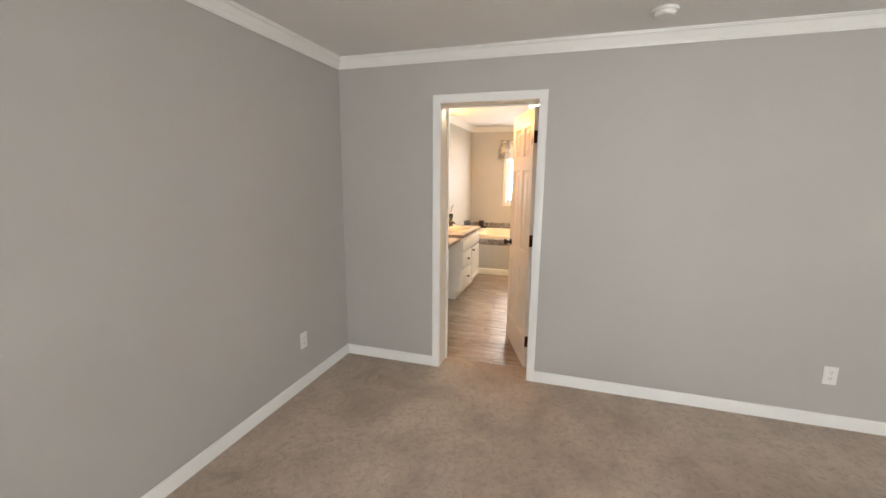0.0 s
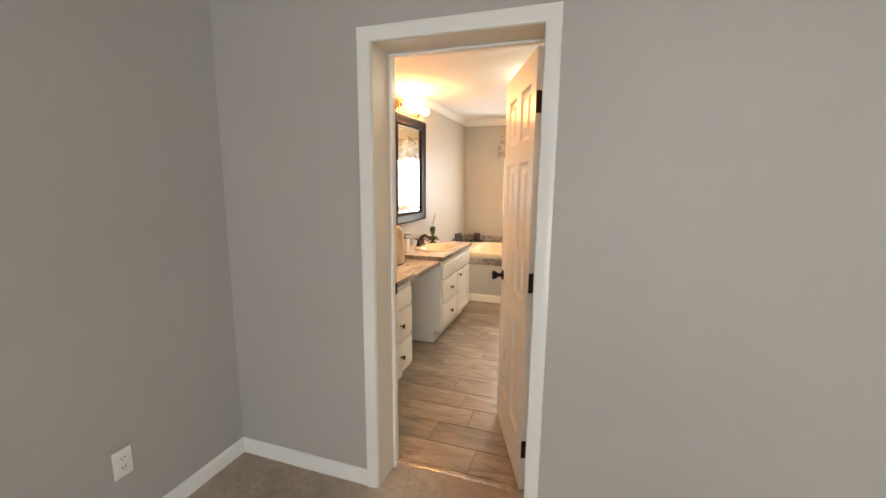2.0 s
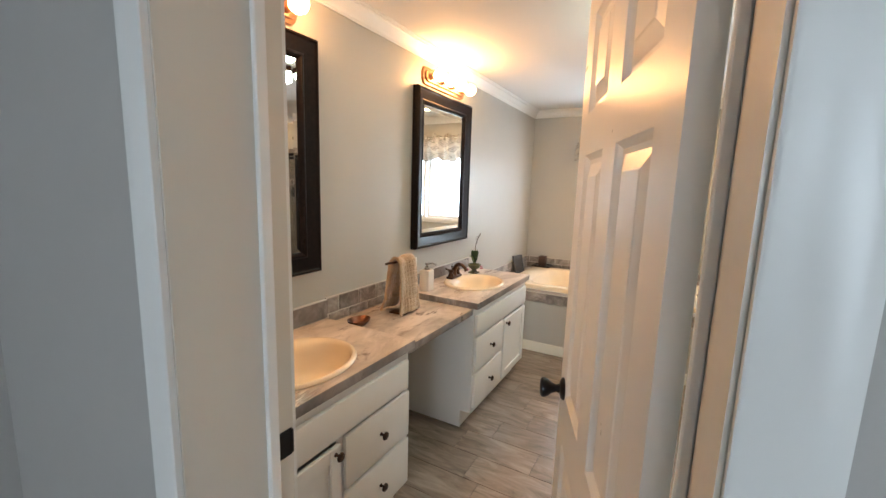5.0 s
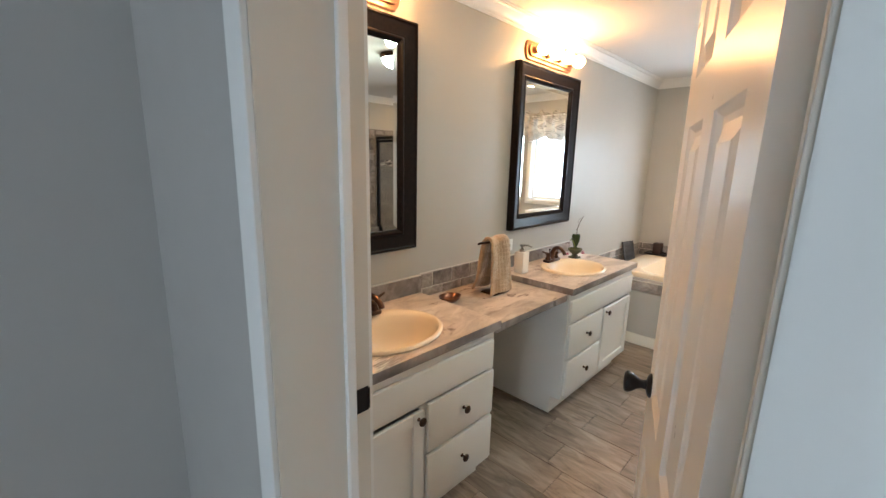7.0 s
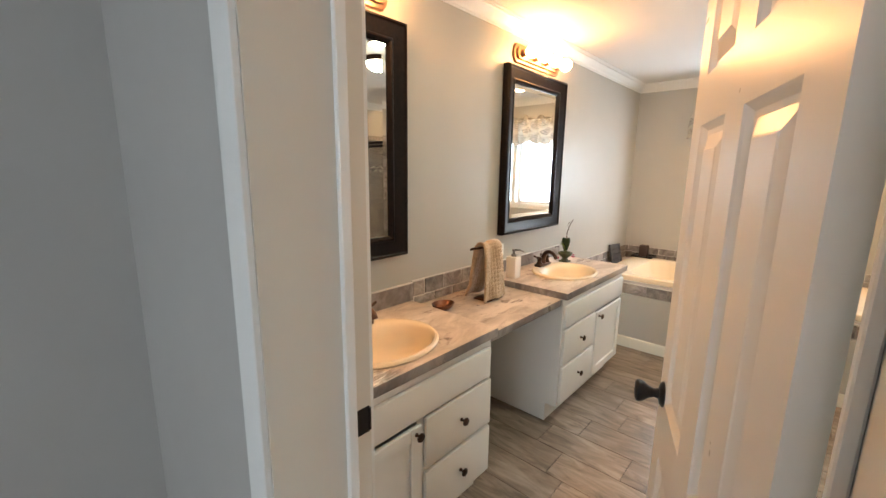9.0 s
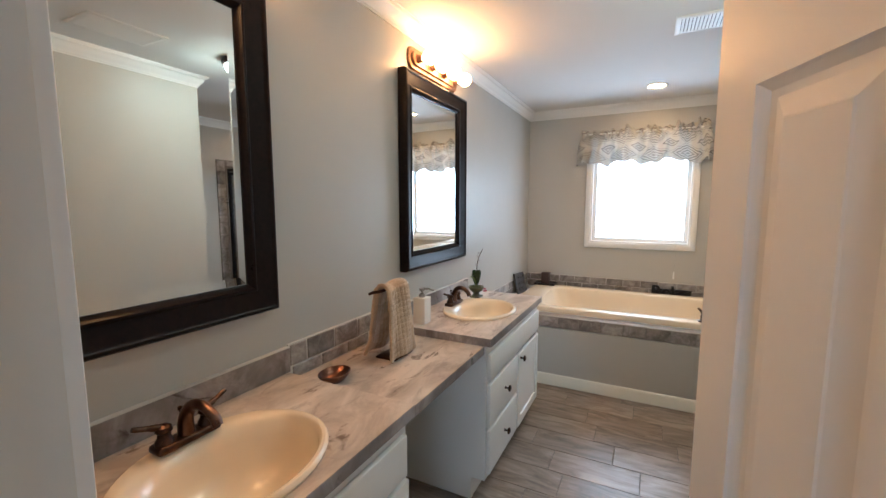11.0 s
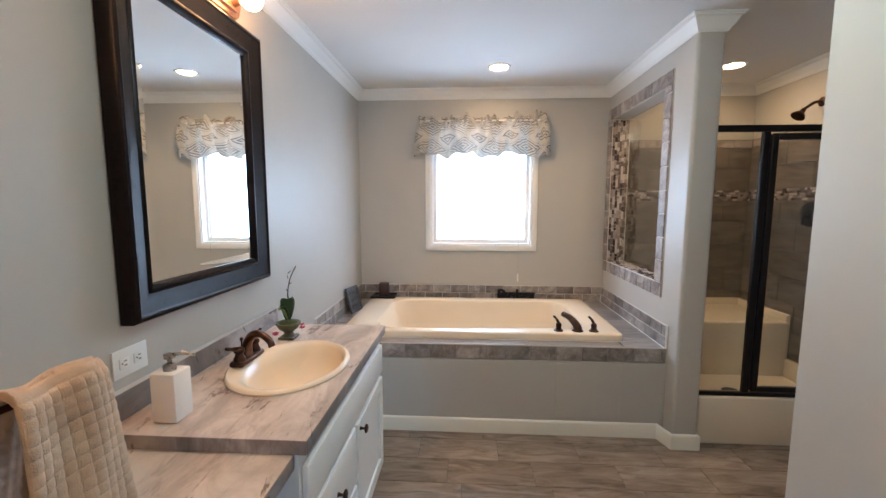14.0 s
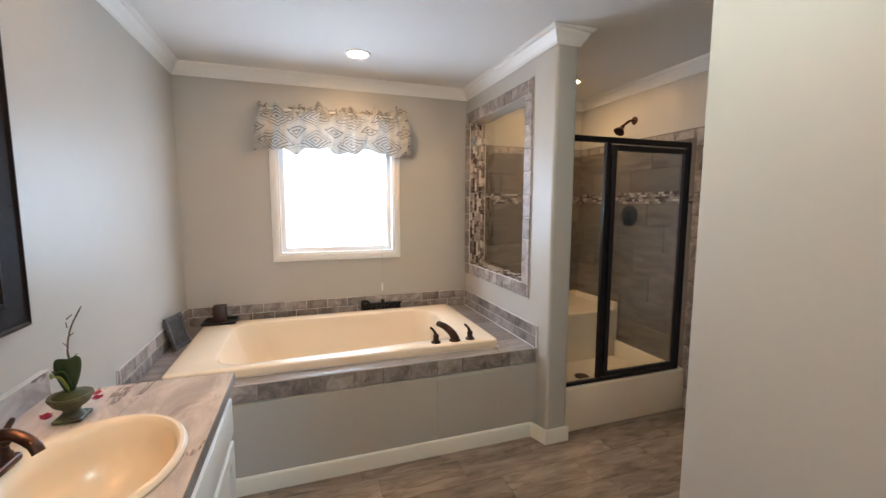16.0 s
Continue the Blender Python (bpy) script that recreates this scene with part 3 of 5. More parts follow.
part("door_knob", lathe(lathe(blank(), knob_profile(-1), (0.620, -0.0005, 0.925), 24, axis="y", cap=False), knob_profile(1), (0.620, TH + 0.0005, 0.925), 24, axis="y", cap=False), M_BLACK, door, "glossy black bell-shaped knob", local=True)
part("latch_plate", box(blank(), DOOR_W, DOOR_W + 0.002, 0.006, 0.029, 0.895, 0.955, 0.0008), M_BLACK, door, "black latch plate", local=True)
for z in (0.17, 0.985, 1.757):
    bm = blank()
    box(bm, -0.002, -0.0002, 0.001, 0.033, z, z + 0.09, 0.0006)
    tube(bm, [(-0.004, -0.006, z - 0.003), (-0.004, -0.006, z + 0.093)], 0.0068, 12)
    for k in (0.018, 0.045, 0.072):
        lathe(bm, [(0.0035, 0), (0.003, -0.001), (0, -0.001)], (-0.002, 0.012 if k == 0.045 else 0.022, z + k), 8, axis="x", cap=False)
    part("hinge", bm, M_BRONZE, door, "dark bronze butt hinge", local=True)


# ---- window ----
def window(name, x0, x1, z0, z1, to3d, label, case=0.05):
    """A vinyl window with casing, in a plane given by to3d(along, up, towards the room)."""
    w = thing(name, *to3d((x0 + x1) / 2, z0, 0), label, "window", kind="structure")
    prof = [(0, 0.001), (case, 0.001), (case, 0.012), (case - 0.006, 0.016), (0.006, 0.016), (0, 0.012)]
    part("window_casing", sweep(blank(), [(x0, z0), (x0, z1), (x1, z1), (x1, z0)], prof, to3d, True), M_TRIM, w)
    rail = [(0.0, -0.135), (0.0, 0.0005), (-0.012, 0.0005), (-0.012, -0.135)]
    part("window_jamb", sweep(blank(), [(x0, z0), (x0, z1), (x1, z1), (x1, z0)], rail, to3d, True), M_TRIM, w)
    sash = [(-0.012, -0.11), (-0.012, -0.07), (-0.042, -0.072), (-0.046, -0.078), (-0.046, -0.102), (-0.042, -0.108)]
    part("window_frame", sweep(blank(), [(x0, z0), (x0, z1), (x1, z1), (x1, z0)], sash, to3d, True), M_TRIM, w)
    bm = blank()
    a, b = [to3d(*p) for p in ((x0 + 0.045, z0 + 0.045, -0.092), (x1 - 0.045, z1 - 0.045, -0.088))]
    box(bm, a[0], b[0], a[1], b[1], a[2], b[2])
    pane = part("pane", bm, M_GLASS, w, smooth=False)
    pane.visible_shadow = False
    return w


window("window_1", WL, WR, WB, WT, lambda x, z, h: (x, NY - h, z), "white vinyl bathroom window with bright overcast light")
window("window_2", 0.40, 2.10, 0.85, 2.05, lambda x, z, h: (x, BY + h, z), "unseen white vinyl bedroom window")
# added east window, only there to hold the fill lamp
window("added_window", 0.15, 1.65, 0.85, 2.05, lambda y, z, h: (BX - h, y, z), "unseen white vinyl bedroom window")


# ---- vanities ----
FX = -0.795   # face of the cabinet boxes
SLAB = 0.038
TOP, LOW = 0.815, 0.777


def front(name, y0, y1, z0, z1, parent, shaker=False):
    """A painted drawer or door front, its face 18 mm proud of the box."""
    bm = blank()
    x0, x1 = FX + 0.001, FX + 0.019
    if not shaker:
        box(bm, x0, x1, y0, y1, z0, z1, 0.004, 2)
    else:
        s = 0.052
        box(bm, x0, x1, y0, y0 + s, z0, z1, 0.003)
        box(bm, x0, x1, y1 - s, y1, z0, z1, 0.003)
        box(bm, x0, x1 - 0.0004, y0 + s, y1 - s, z0, z0 + s, 0.003)
        box(bm, x0, x1 - 0.0004, y0 + s, y1 - s, z1 - s, z1, 0.003)
    ob = part(name, bm, M_CAB, parent)
    if shaker:
        p = blank()
        box(p, x0, x1 - 0.010, y0 + s - 0.002, y1 - s + 0.002, z0 + s - 0.002, z1 - s + 0.002)
        part("panel", p, M_CAB, ob)
    return ob


def pull(y, z, parent):
    bm = blank()
    lathe(bm, [(0, 0), (0.008, 0), (0.0075, 0.003), (0.005, 0.006), (0.0045, 0.014), (0.008, 0.018), (0.0165, 0.021), (0.0175, 0.024), (0.015, 0.028), (0.009, 0.0295), (0.008, 0.031), (0, 0.0315)], (FX + 0.0192, y, z), 20, axis="x", cap=False)
    return part("cabinet_knob", bm, M_BRONZE, parent, "dark bronze round knob")


def vanity(name, y0, y1, label, split, door_left):
    """A vanity cabinet: false front above, drawers beside a door."""
    v = thing(name, -1.05, (y0 + y1) / 2, 0, label, "vanity cabinet", "bathroom vanity cabinets")
    top = TOP - SLAB - 0.001
    for a, b in ((y0, y0 + 0.018), (y1 - 0.018, y1)):
        bm = blank()
        outline = [(WX + 0.002, 0.0), (-0.865, 0.0), (-0.865, 0.115), (FX - 0.02, 0.115), (FX - 0.02, top), (WX + 0.002, top)]
        lo, hi = [[bm.verts.new((x, y, z)) for x, z in outline] for y in (a, b)]
        for i in range(6):
            bm.faces.new((lo[i], lo[(i + 1) % 6], hi[(i + 1) % 6], hi[i]))
        bm.faces.new(lo)
        bm.faces.new(hi)
        part("side_panel", bm, M_CAB, v, smooth=False)
    part("bottom_panel", box(blank(), WX + 0.002, FX - 0.02, y0 + 0.018, y1 - 0.018, 0.115, 0.133), M_CAB, v, smooth=False)
    part("toe_kick", box(blank(), -0.880, -0.866, y0 + 0.018, y1 - 0.018, 0.0, 0.114), M_CAB, v, smooth=False)
    bm = blank()
    s = 0.02
    box(bm, FX - 0.02, FX, y0, y0 + s, 0.115, top, 0.0008)
    box(bm, FX - 0.02, FX, y1 - s, y1, 0.115, top, 0.0008)
    box(bm, FX - 0.02, FX - 0.0005, y0 + s, y1 - s, 0.72, top)
    box(bm, FX - 0.02, FX - 0.0005, y0 + s, y1 - s, 0.585, 0.625)
    box(bm, FX - 0.02, FX - 0.0005, y0 + s, y1 - s, 0.115, 0.15)
    box(bm, FX - 0.02, FX - 0.0003, split - 0.02, split + 0.02, 0.13, 0.6)
    box(bm, FX - 0.02, FX - 0.001, (y0 + s if not door_left else split + 0.02), (split - 0.02 if not door_left else y1 - s), 0.345, 0.385)
    part("face_frame", bm, M_CAB, v)
    front("false_front", y0 + 0.014, y1 - 0.02, 0.603, 0.733, v)
    a, b = (split + 0.012, y1 - 0.012) if door_left else (y0 + 0.014, split - 0.014)
    d1 = front("drawer", a, b, 0.377, 0.586, v)
    d2 = front("drawer", a, b, 0.142, 0.360, v)
    pull((a + b) / 2, 0.487, d1)
    pull((a + b) / 2, 0.257, d2)
    c, d = (y0 + 0.025, split - 0.012) if door_left else (split + 0.012, y1 - 0.025)
    cd = front("cabinet_door", c, d, 0.137, 0.577, v, True)
    pull((d - 0.028) if door_left else (c + 0.028), 0.55, cd)
    return v


vanity("vanity_cabinet", DY1 + 0.02, 4.185, "white painted shaker vanity cabinet with bronze knobs, beside the door", 3.757, True)
vanity("vanity_cabinet", 4.875, 5.825, "white painted shaker vanity cabinet with bronze knobs, beside the tub", 5.345, False)


def oval_cut(bm, cx, cy, rx, ry, x0, x1, y0, y1, z0, z1, n=40):
    """A slab with an oval hole."""
    def edge(a):
        c, s = math.cos(a), math.sin(a)
        k = min((x1 - cx) / c if c > 1e-6 else 1e9, (x0 - cx) / c if c < -1e-6 else 1e9, (y1 - cy) / s if s > 1e-6 else 1e9, (y0 - cy) / s if s < -1e-6 else 1e9)
        return cx + c * k, cy + s * k
    angles = sorted([2 * math.pi * i / n for i in range(n)] + [math.atan2(b - cy, a - cx) % (2 * math.pi) for a in (x0, x1) for b in (y0, y1)])
    rings = []
    for z in (z1, z0):
        rings.append(([bm.verts.new((cx + rx * math.cos(a), cy + ry * math.sin(a), z)) for a in angles], [bm.verts.new((*edge(a), z)) for a in angles]))
    m = len(angles)
    (ti, to), (bi, bo) = rings
    for i in range(m):
        j = (i + 1) % m
        bm.faces.new((ti[i], ti[j], to[j], to[i]))
        bm.faces.new((bi[i], bi[j], bo[j], bo[i]))
        bm.faces.new((to[i], to[j], bo[j], bo[i]))
        bm.faces.new((ti[i], ti[j], bi[j], bi[i]))
    return bm


CX0, CX1 = WX + 0.001, -0.768
SINKX, SINK1Y, SINK2Y = -1.01, 3.755, 5.33


def counter(name, y0, y1, top, label, sink=None, CX1=CX1):
    c = thing(name, -1.05, (y0 + y1) / 2, top - SLAB, label, "countertop")
    bm = blank()
    if sink:
        oval_cut(bm, SINKX, sink, 0.19, 0.225, CX0, CX1 - 0.002, y0, y1 - 0.002, top - 0.006, top)
        oval_cut(bm, SINKX, sink, 0.19, 0.225, CX0, CX1 - 0.004, y0, y1 - 0.004, top - SLAB, top - 0.006)
    else:
        box(bm, CX0, CX1 - 0.002, y0, y1, top - SLAB, top)
    part("worktop", bm, M_LAM, c, smooth=False)
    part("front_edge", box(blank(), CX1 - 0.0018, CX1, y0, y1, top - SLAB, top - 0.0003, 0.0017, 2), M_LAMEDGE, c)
    return c


ct1 = counter("countertop", DY1 + 0.002, 4.198, TOP, "veined taupe laminate countertop holding the sink beside the door", SINK1Y)
ct0 = counter("countertop", 4.1985, 4.8685, LOW, "lower veined taupe laminate dressing counter between the vanities", CX1=-0.802)
ct2 = counter("countertop", 4.869, 5.84, TOP, "veined taupe laminate countertop holding the sink beside the tub", SINK2Y)
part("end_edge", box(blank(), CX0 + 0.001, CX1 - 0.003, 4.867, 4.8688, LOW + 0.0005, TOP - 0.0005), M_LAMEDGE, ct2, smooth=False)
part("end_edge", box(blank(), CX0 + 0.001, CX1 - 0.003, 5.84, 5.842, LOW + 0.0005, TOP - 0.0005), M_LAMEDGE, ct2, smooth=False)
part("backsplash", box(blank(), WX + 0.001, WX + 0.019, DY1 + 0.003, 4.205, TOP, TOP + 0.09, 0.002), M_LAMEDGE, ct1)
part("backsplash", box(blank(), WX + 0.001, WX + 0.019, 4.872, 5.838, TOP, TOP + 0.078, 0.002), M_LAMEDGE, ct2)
part("caulk_line", box(blank(), WX + 0.001, WX + 0.020, DY1 + 0.003, 4.205, TOP + 0.0902, TOP + 0.0935, 0.001), M_GROUTL, ct1, "thin white caulk line")
part("caulk_line", box(blank(), WX + 0.001, WX + 0.020, 4.872, 5.838, TOP + 0.0782, TOP + 0.0815, 0.001), M_GROUTL, ct2, "thin white caulk line")


def sink(y, label):
    s = thing("sink", SINKX, y, TOP, label, "sink", "drop-in bathroom sinks")
    rings = [(1.0, 0.0005), (1.01, 0.006), (1.0, 0.012), (0.975, 0.016), (0.93, 0.016), (0.90, 0.012), (0.87, 0.0), (0.83, -0.03), (0.76, -0.07), (0.62, -0.105), (0.42, -0.128), (0.2, -0.138), (0.1, -0.140)]
    bm = blank()
    n, loops = 44, []
    for k, (f, z) in enumerate(rings):
        shift = 0.026 * min(1, max(0, (k - 3) / 4.0))
        fx = f if k < 4 else f - 0.085 * min(1, (k - 3) / 3)
        loops.append([bm.verts.new((SINKX + 0.203 * max(fx, 0.05) * math.cos(a) + shift, y + 0.243 * f * math.sin(a), TOP + z)) for a in (2 * math.pi * i / n for i in range(n))])
    for r0, r1 in zip(loops, loops[1:]):
        for i in range(n):
            bm.faces.new((r0[i], r0[(i + 1) % n], r1[(i + 1) % n], r1[i]))
    bm.faces.new(loops[-1])
    part("basin", bm, M_PORC, s)
    part("drain", lathe(blank(), [(0.0, 0.003), (0.016, 0.003), (0.02, 0.002), (0.022, 0.0), (0.022, -0.002)], (SINKX + 0.022, y, TOP - 0.139), 20, cap=False), M_BRONZE, s, "bronze drain ring")
    part("overflow", lathe(blank(), [(0, 0.002), (0.007, 0.002), (0.008, 0)], (SINKX + 0.172, y, TOP - 0.03), 12, axis="x", cap=False), M_SLOT, s, "small overflow hole")
    return s


sink(SINK1Y, "cream oval porcelain drop-in sink beside the door")
sink(SINK2Y, "cream oval porcelain drop-in sink beside the tub")


def faucet(y, label, swing=0.0):
    x, z = -1.172, TOP + 0.0162
    f = thing("faucet", x, y, z, label, "faucet", "centerset sink faucets")
    bm = blank()
    box(bm, x - 0.026, x + 0.026, y - 0.078, y + 0.078, z, z + 0.020, 0.008, 3)
    part("base_plate", bm, M_BRONZE, f)
    pts = curve_pts([(x, y, z + 0.018), (x + 0.002, y, z + 0.06), (x + 0.03, y, z + 0.098), (x + 0.075, y, z + 0.107), (x + 0.115, y, z + 0.09), (x + 0.128, y, z + 0.070)], 6)
    turned = Matrix.Translation((x, y, 0)) @ Matrix.Rotation(radians(swing), 4, "Z") @ Matrix.Translation((-x, -y, 0))
    pts = [turned @ p for p in pts]
    k = len(pts)
    part("spout", tube(blank(), pts, [0.020 - 0.008 * min(1, i / (k * 0.6)) for i in range(k)], 16), M_SPOUT, f, "curved reddish bronze spout")
    for s in (-1, 1):
        yy = y + s * 0.052
        bm = blank()
        lathe(bm, [(0.0, 0.018), (0.021, 0.018), (0.020, 0.028), (0.015, 0.036), (0.014, 0.046), (0.019, 0.052), (0.017, 0.062), (0.008, 0.068), (0, 0.069)], (x, yy, z), 18, cap=False)
        tube(bm, curve_pts([(x, yy, z + 0.060), (x - 0.005, yy + s * 0.03, z + 0.070), (x - 0.008, yy + s * 0.062, z + 0.082)], 5), [0.0085] * 5 + [0.0065] * 5 + [0.0055], 10)
        part("handle", bm, M_BRONZE, f, "bronze lever handle")
    tube_b = tube(blank(), [(x - 0.02, y, z + 0.015), (x - 0.02, y, z + 0.075)], 0.003, 8)
    lathe(tube_b, [(0, 0.073), (0.006, 0.075), (0.006, 0.083), (0, 0.086)], (x - 0.02, y, z), 10, cap=False)
    part("lift_rod", tube_b, M_BRONZE, f)
    return f


faucet(SINK1Y, "oil-rubbed bronze two-handle faucet on the sink beside the door")
faucet(SINK2Y, "oil-rubbed bronze two-handle faucet on the sink beside the tub", -22)


# ---- mirrors and vanity lights ----
def mirror(y0, y1, z0, z1, label):
    m = thing("mirror", WX, (y0 + y1) / 2, z0, label, "mirror", "framed vanity mirrors")
    w = 0.10
    prof = [(0, 0.002), (0, 0.040), (-0.006, 0.050), (-0.014, 0.052), (-0.020, 0.047), (-0.026, 0.045), (-0.05, 0.036), (-0.072, 0.030), (-0.078, 0.034), (-0.084, 0.034), (-0.088, 0.028), (-0.092, 0.024), (-0.100, 0.020), (-0.100, 0.002)]

    def at(y, z, h):
        return (WX + h, y, z)
    # the outline runs so that its left lies outside
    part("mirror_frame", sweep(blank(), [(y0, z0), (y0, z1), (y1, z1), (y1, z0)], prof, at, True), M_ESPRESSO, m)
    bm = blank()
    count_z, count_y = int((z1 - z0 - 0.016) / 0.009), int((y1 - y0 - 0.016) / 0.009)
    for i in range(count_z):
        for yy in (y0 + 0.0055, y1 - 0.0055):
            box(bm, WX + 0.040, WX + 0.0455, yy - 0.003, yy + 0.003, z0 + 0.012 + i * 0.009, z0 + 0.018 + i * 0.009)
    for i in range(count_y):
        for zz in (z0 + 0.0055, z1 - 0.0055):
            box(bm, WX + 0.040, WX + 0.0455, y0 + 0.012 + i * 0.009, y0 + 0.018 + i * 0.009, zz - 0.003, zz + 0.003)
    tagged(part("beading", bm, M_ESPRESSO, m, "fine rope beading along the frame edge"), kind="stuff")
    bm = blank()
    a, b, x = 0.098, 0.124, WX + 0.014
    r0 = [bm.verts.new((x + 0.0022, *p)) for p in ((y0 + a, z0 + a), (y1 - a, z0 + a), (y1 - a, z1 - a), (y0 + a, z1 - a))]
    r1 = [bm.verts.new((x + 0.0009, *p)) for p in ((y0 + b, z0 + b), (y1 - b, z0 + b), (y1 - b, z1 - b), (y0 + b, z1 - b))]
    for i in range(4):
        bm.faces.new((r0[i], r0[(i + 1) % 4], r1[(i + 1) % 4], r1[i]))
    bm.faces.new(r1)
    part("mirror_glass", bm, M_MIRROR, m, "bevelled mirror glass", smooth=False)
    return m


mirror(3.395, 4.145, 1.068, 2.102, "dark espresso framed vanity mirror above the sink beside the door")
mirror(4.965, 5.728, 1.068, 2.102, "dark espresso framed vanity mirror above the sink beside the tub")


def light_bar(yc, label):
    z, L, H = 2.185, 0.585, 0.115
    b = thing("vanity_light", WX, yc, z, label, "wall light", "vanity light bars")

    def plate(scale, x0, x1):
        bm = blank()
        l, h = L / 2 - (1 - scale) * 0.06, H / 2 * (1 - (1 - scale) * 1.2)
        out = []
        for sy, a0 in ((1, -90), (-1, 90)):
            for k in range(9):
                a = radians(a0 + 180 * k / 8)
                out.append((yc + sy * (l - 0.035) + math.cos(a) * 0.035, z + math.sin(a) * h))
        lo = [bm.verts.new((x0, y, zz)) for y, zz in out]
        hi = [bm.verts.new((x1, yc + (y - yc) * 0.985, z + (zz - z) * 0.93)) for y, zz in out]
        n = len(out)
        for i in range(n):
            bm.faces.new((lo[i], lo[(i + 1) % n], hi[(i + 1) % n], hi[i]))
        bm.faces.new(lo)
        bm.faces.new(hi)
        return bm
    part("back_plate", plate(1.0, WX + 0.001, WX + 0.016), M_BAR, b)
    part("raised_plate", plate(0.7, WX + 0.016, WX + 0.030), M_BAR, b)
    for k in range(4):
        y = yc + (k - 1.5) * 0.147
        s = part("socket", lathe(blank(), [(0.026, 0.028), (0.022, 0.035), (0.019, 0.050), (0.021, 0.060), (0, 0.061)], (WX, y, z), 18, axis="x", cap=False), M_BAR, b)
        part("bulb", lathe(blank(), [(0.014, 0.060), (0.020, 0.066)] + [(0.040 * math.sin(radians(a)), 0.102 - 0.040 * math.cos(radians(a))) for a in range(32, 181, 12)] + [(0, 0.142)], (WX, y, z), 20, axis="x", cap=False), M_BULB, s, "lit warm globe bulb")
    return b


light_bar(3.77, "four-globe brushed bronze bath light above the mirror beside the door")
light_bar(5.345, "four-globe brushed bronze bath light above the mirror beside the tub")


# ---- tub, deck and apron ----
bm = blank()
box(bm, WX + 0.001, TX0 - 0.001, APRON, APRON + 0.03, 0.0, 0.46)
apron = single("tub_apron", bm, M_WALLB, "greige painted panelled front under the tub deck", "tub surround", kind="structure", smooth=False)
part("access_panel", box(blank(), 0.165, 0.547, APRON - 0.006, APRON, 0.112, 0.452, 0.0015), M_WALLB, apron, "flush painted access panel")
TUBX0, TUBX1, TUBY0, TUBY1 = -1.185, 0.60, 6.435, 7.395
deck = thing("tub_deck", -0.25, 6.9, 0, "stone-tiled tub deck and splash with wood-look tile ledges", "tub deck", kind="structure")
bm = blank()
box(bm, WX + 0.001, TX0 - 0.001, 6.342, TUBY0 + 0.06, 0.462, DECK - 0.008)
box(bm, WX + 0.001, TX0 - 0.001, TUBY1 - 0.05, NY - 0.001, 0.462, DECK - 0.008)
box(bm, WX + 0.001, TUBX0 + 0.05, TUBY0 + 0.06, TUBY1 - 0.05, 0.462, DECK - 0.008)
box(bm, TUBX1 - 0.05, TX0 - 0.001, TUBY0 + 0.06, TUBY1 - 0.05, 0.462, DECK - 0.008)
part("deck_bed", bm, M_GROUT, deck, smooth=False)
bm = blank()
box(bm, WX + 0.0005, WX + 0.006, 6.338, NY - 0.001, DECK - 0.006, 0.690)
box(bm, WX + 0.006, TX0 - 0.006, NY - 0.006, NY - 0.0005, DECK - 0.006, 0.690)
box(bm, TX0 - 0.006, TX0 - 0.0005, 6.338, NY - 0.001, DECK - 0.006, 0.690)
part("splash_bed", bm, M_GROUTL, deck, smooth=False)
bm = blank()
box(bm, WX + 0.006, WX + 0.0105, 6.338, NY - 0.001, 0.6885, 0.692)
box(bm, WX + 0.0105, TX0 - 0.0105, NY - 0.0105, NY - 0.006, 0.6885, 0.692)
box(bm, TX0 - 0.0105, TX0 - 0.006, 6.338, NY - 0.001, 0.6885, 0.692)
tagged(part("caulk_line", bm, M_GROUTL, deck, "pale caulk line on top of the splash tiles", smooth=False), kind="stuff")
part("edge_grout", box(blank(), WX + 0.012, TX0 - 0.013, 6.3362, 6.3395, DECK - 0.006, DECK + 0.0012, 0.0008), M_GROUTL, deck, "pale grout line along the deck edge")
part("corner_caulk", box(blank(), TX0 - 0.0155, TX0 - 0.0112, 6.340, NY - 0.013, DECK - 0.002, DECK + 0.003, 0.001), M_TRIM, deck, "white caulk at the foot of the splash")
part("splash_end", box(blank(), TX0 - 0.0125, TX0 - 0.0005, 6.330, 6.3375, DECK - 0.004, 0.693, 0.002), M_TRIM, deck, "white painted edge at the end of the splash")
part("tub_caulk", sweep(blank(), [(-1.185, 6.435), (-1.185, 7.395), (0.60, 7.395), (0.60, 6.435)], [(0.0, DECK - 0.001), (0.003, DECK - 0.001), (0.001, DECK + 0.002), (0.0, DECK + 0.002)], flat, True), M_TRIM, deck, "white caulk bead round the tub rim")


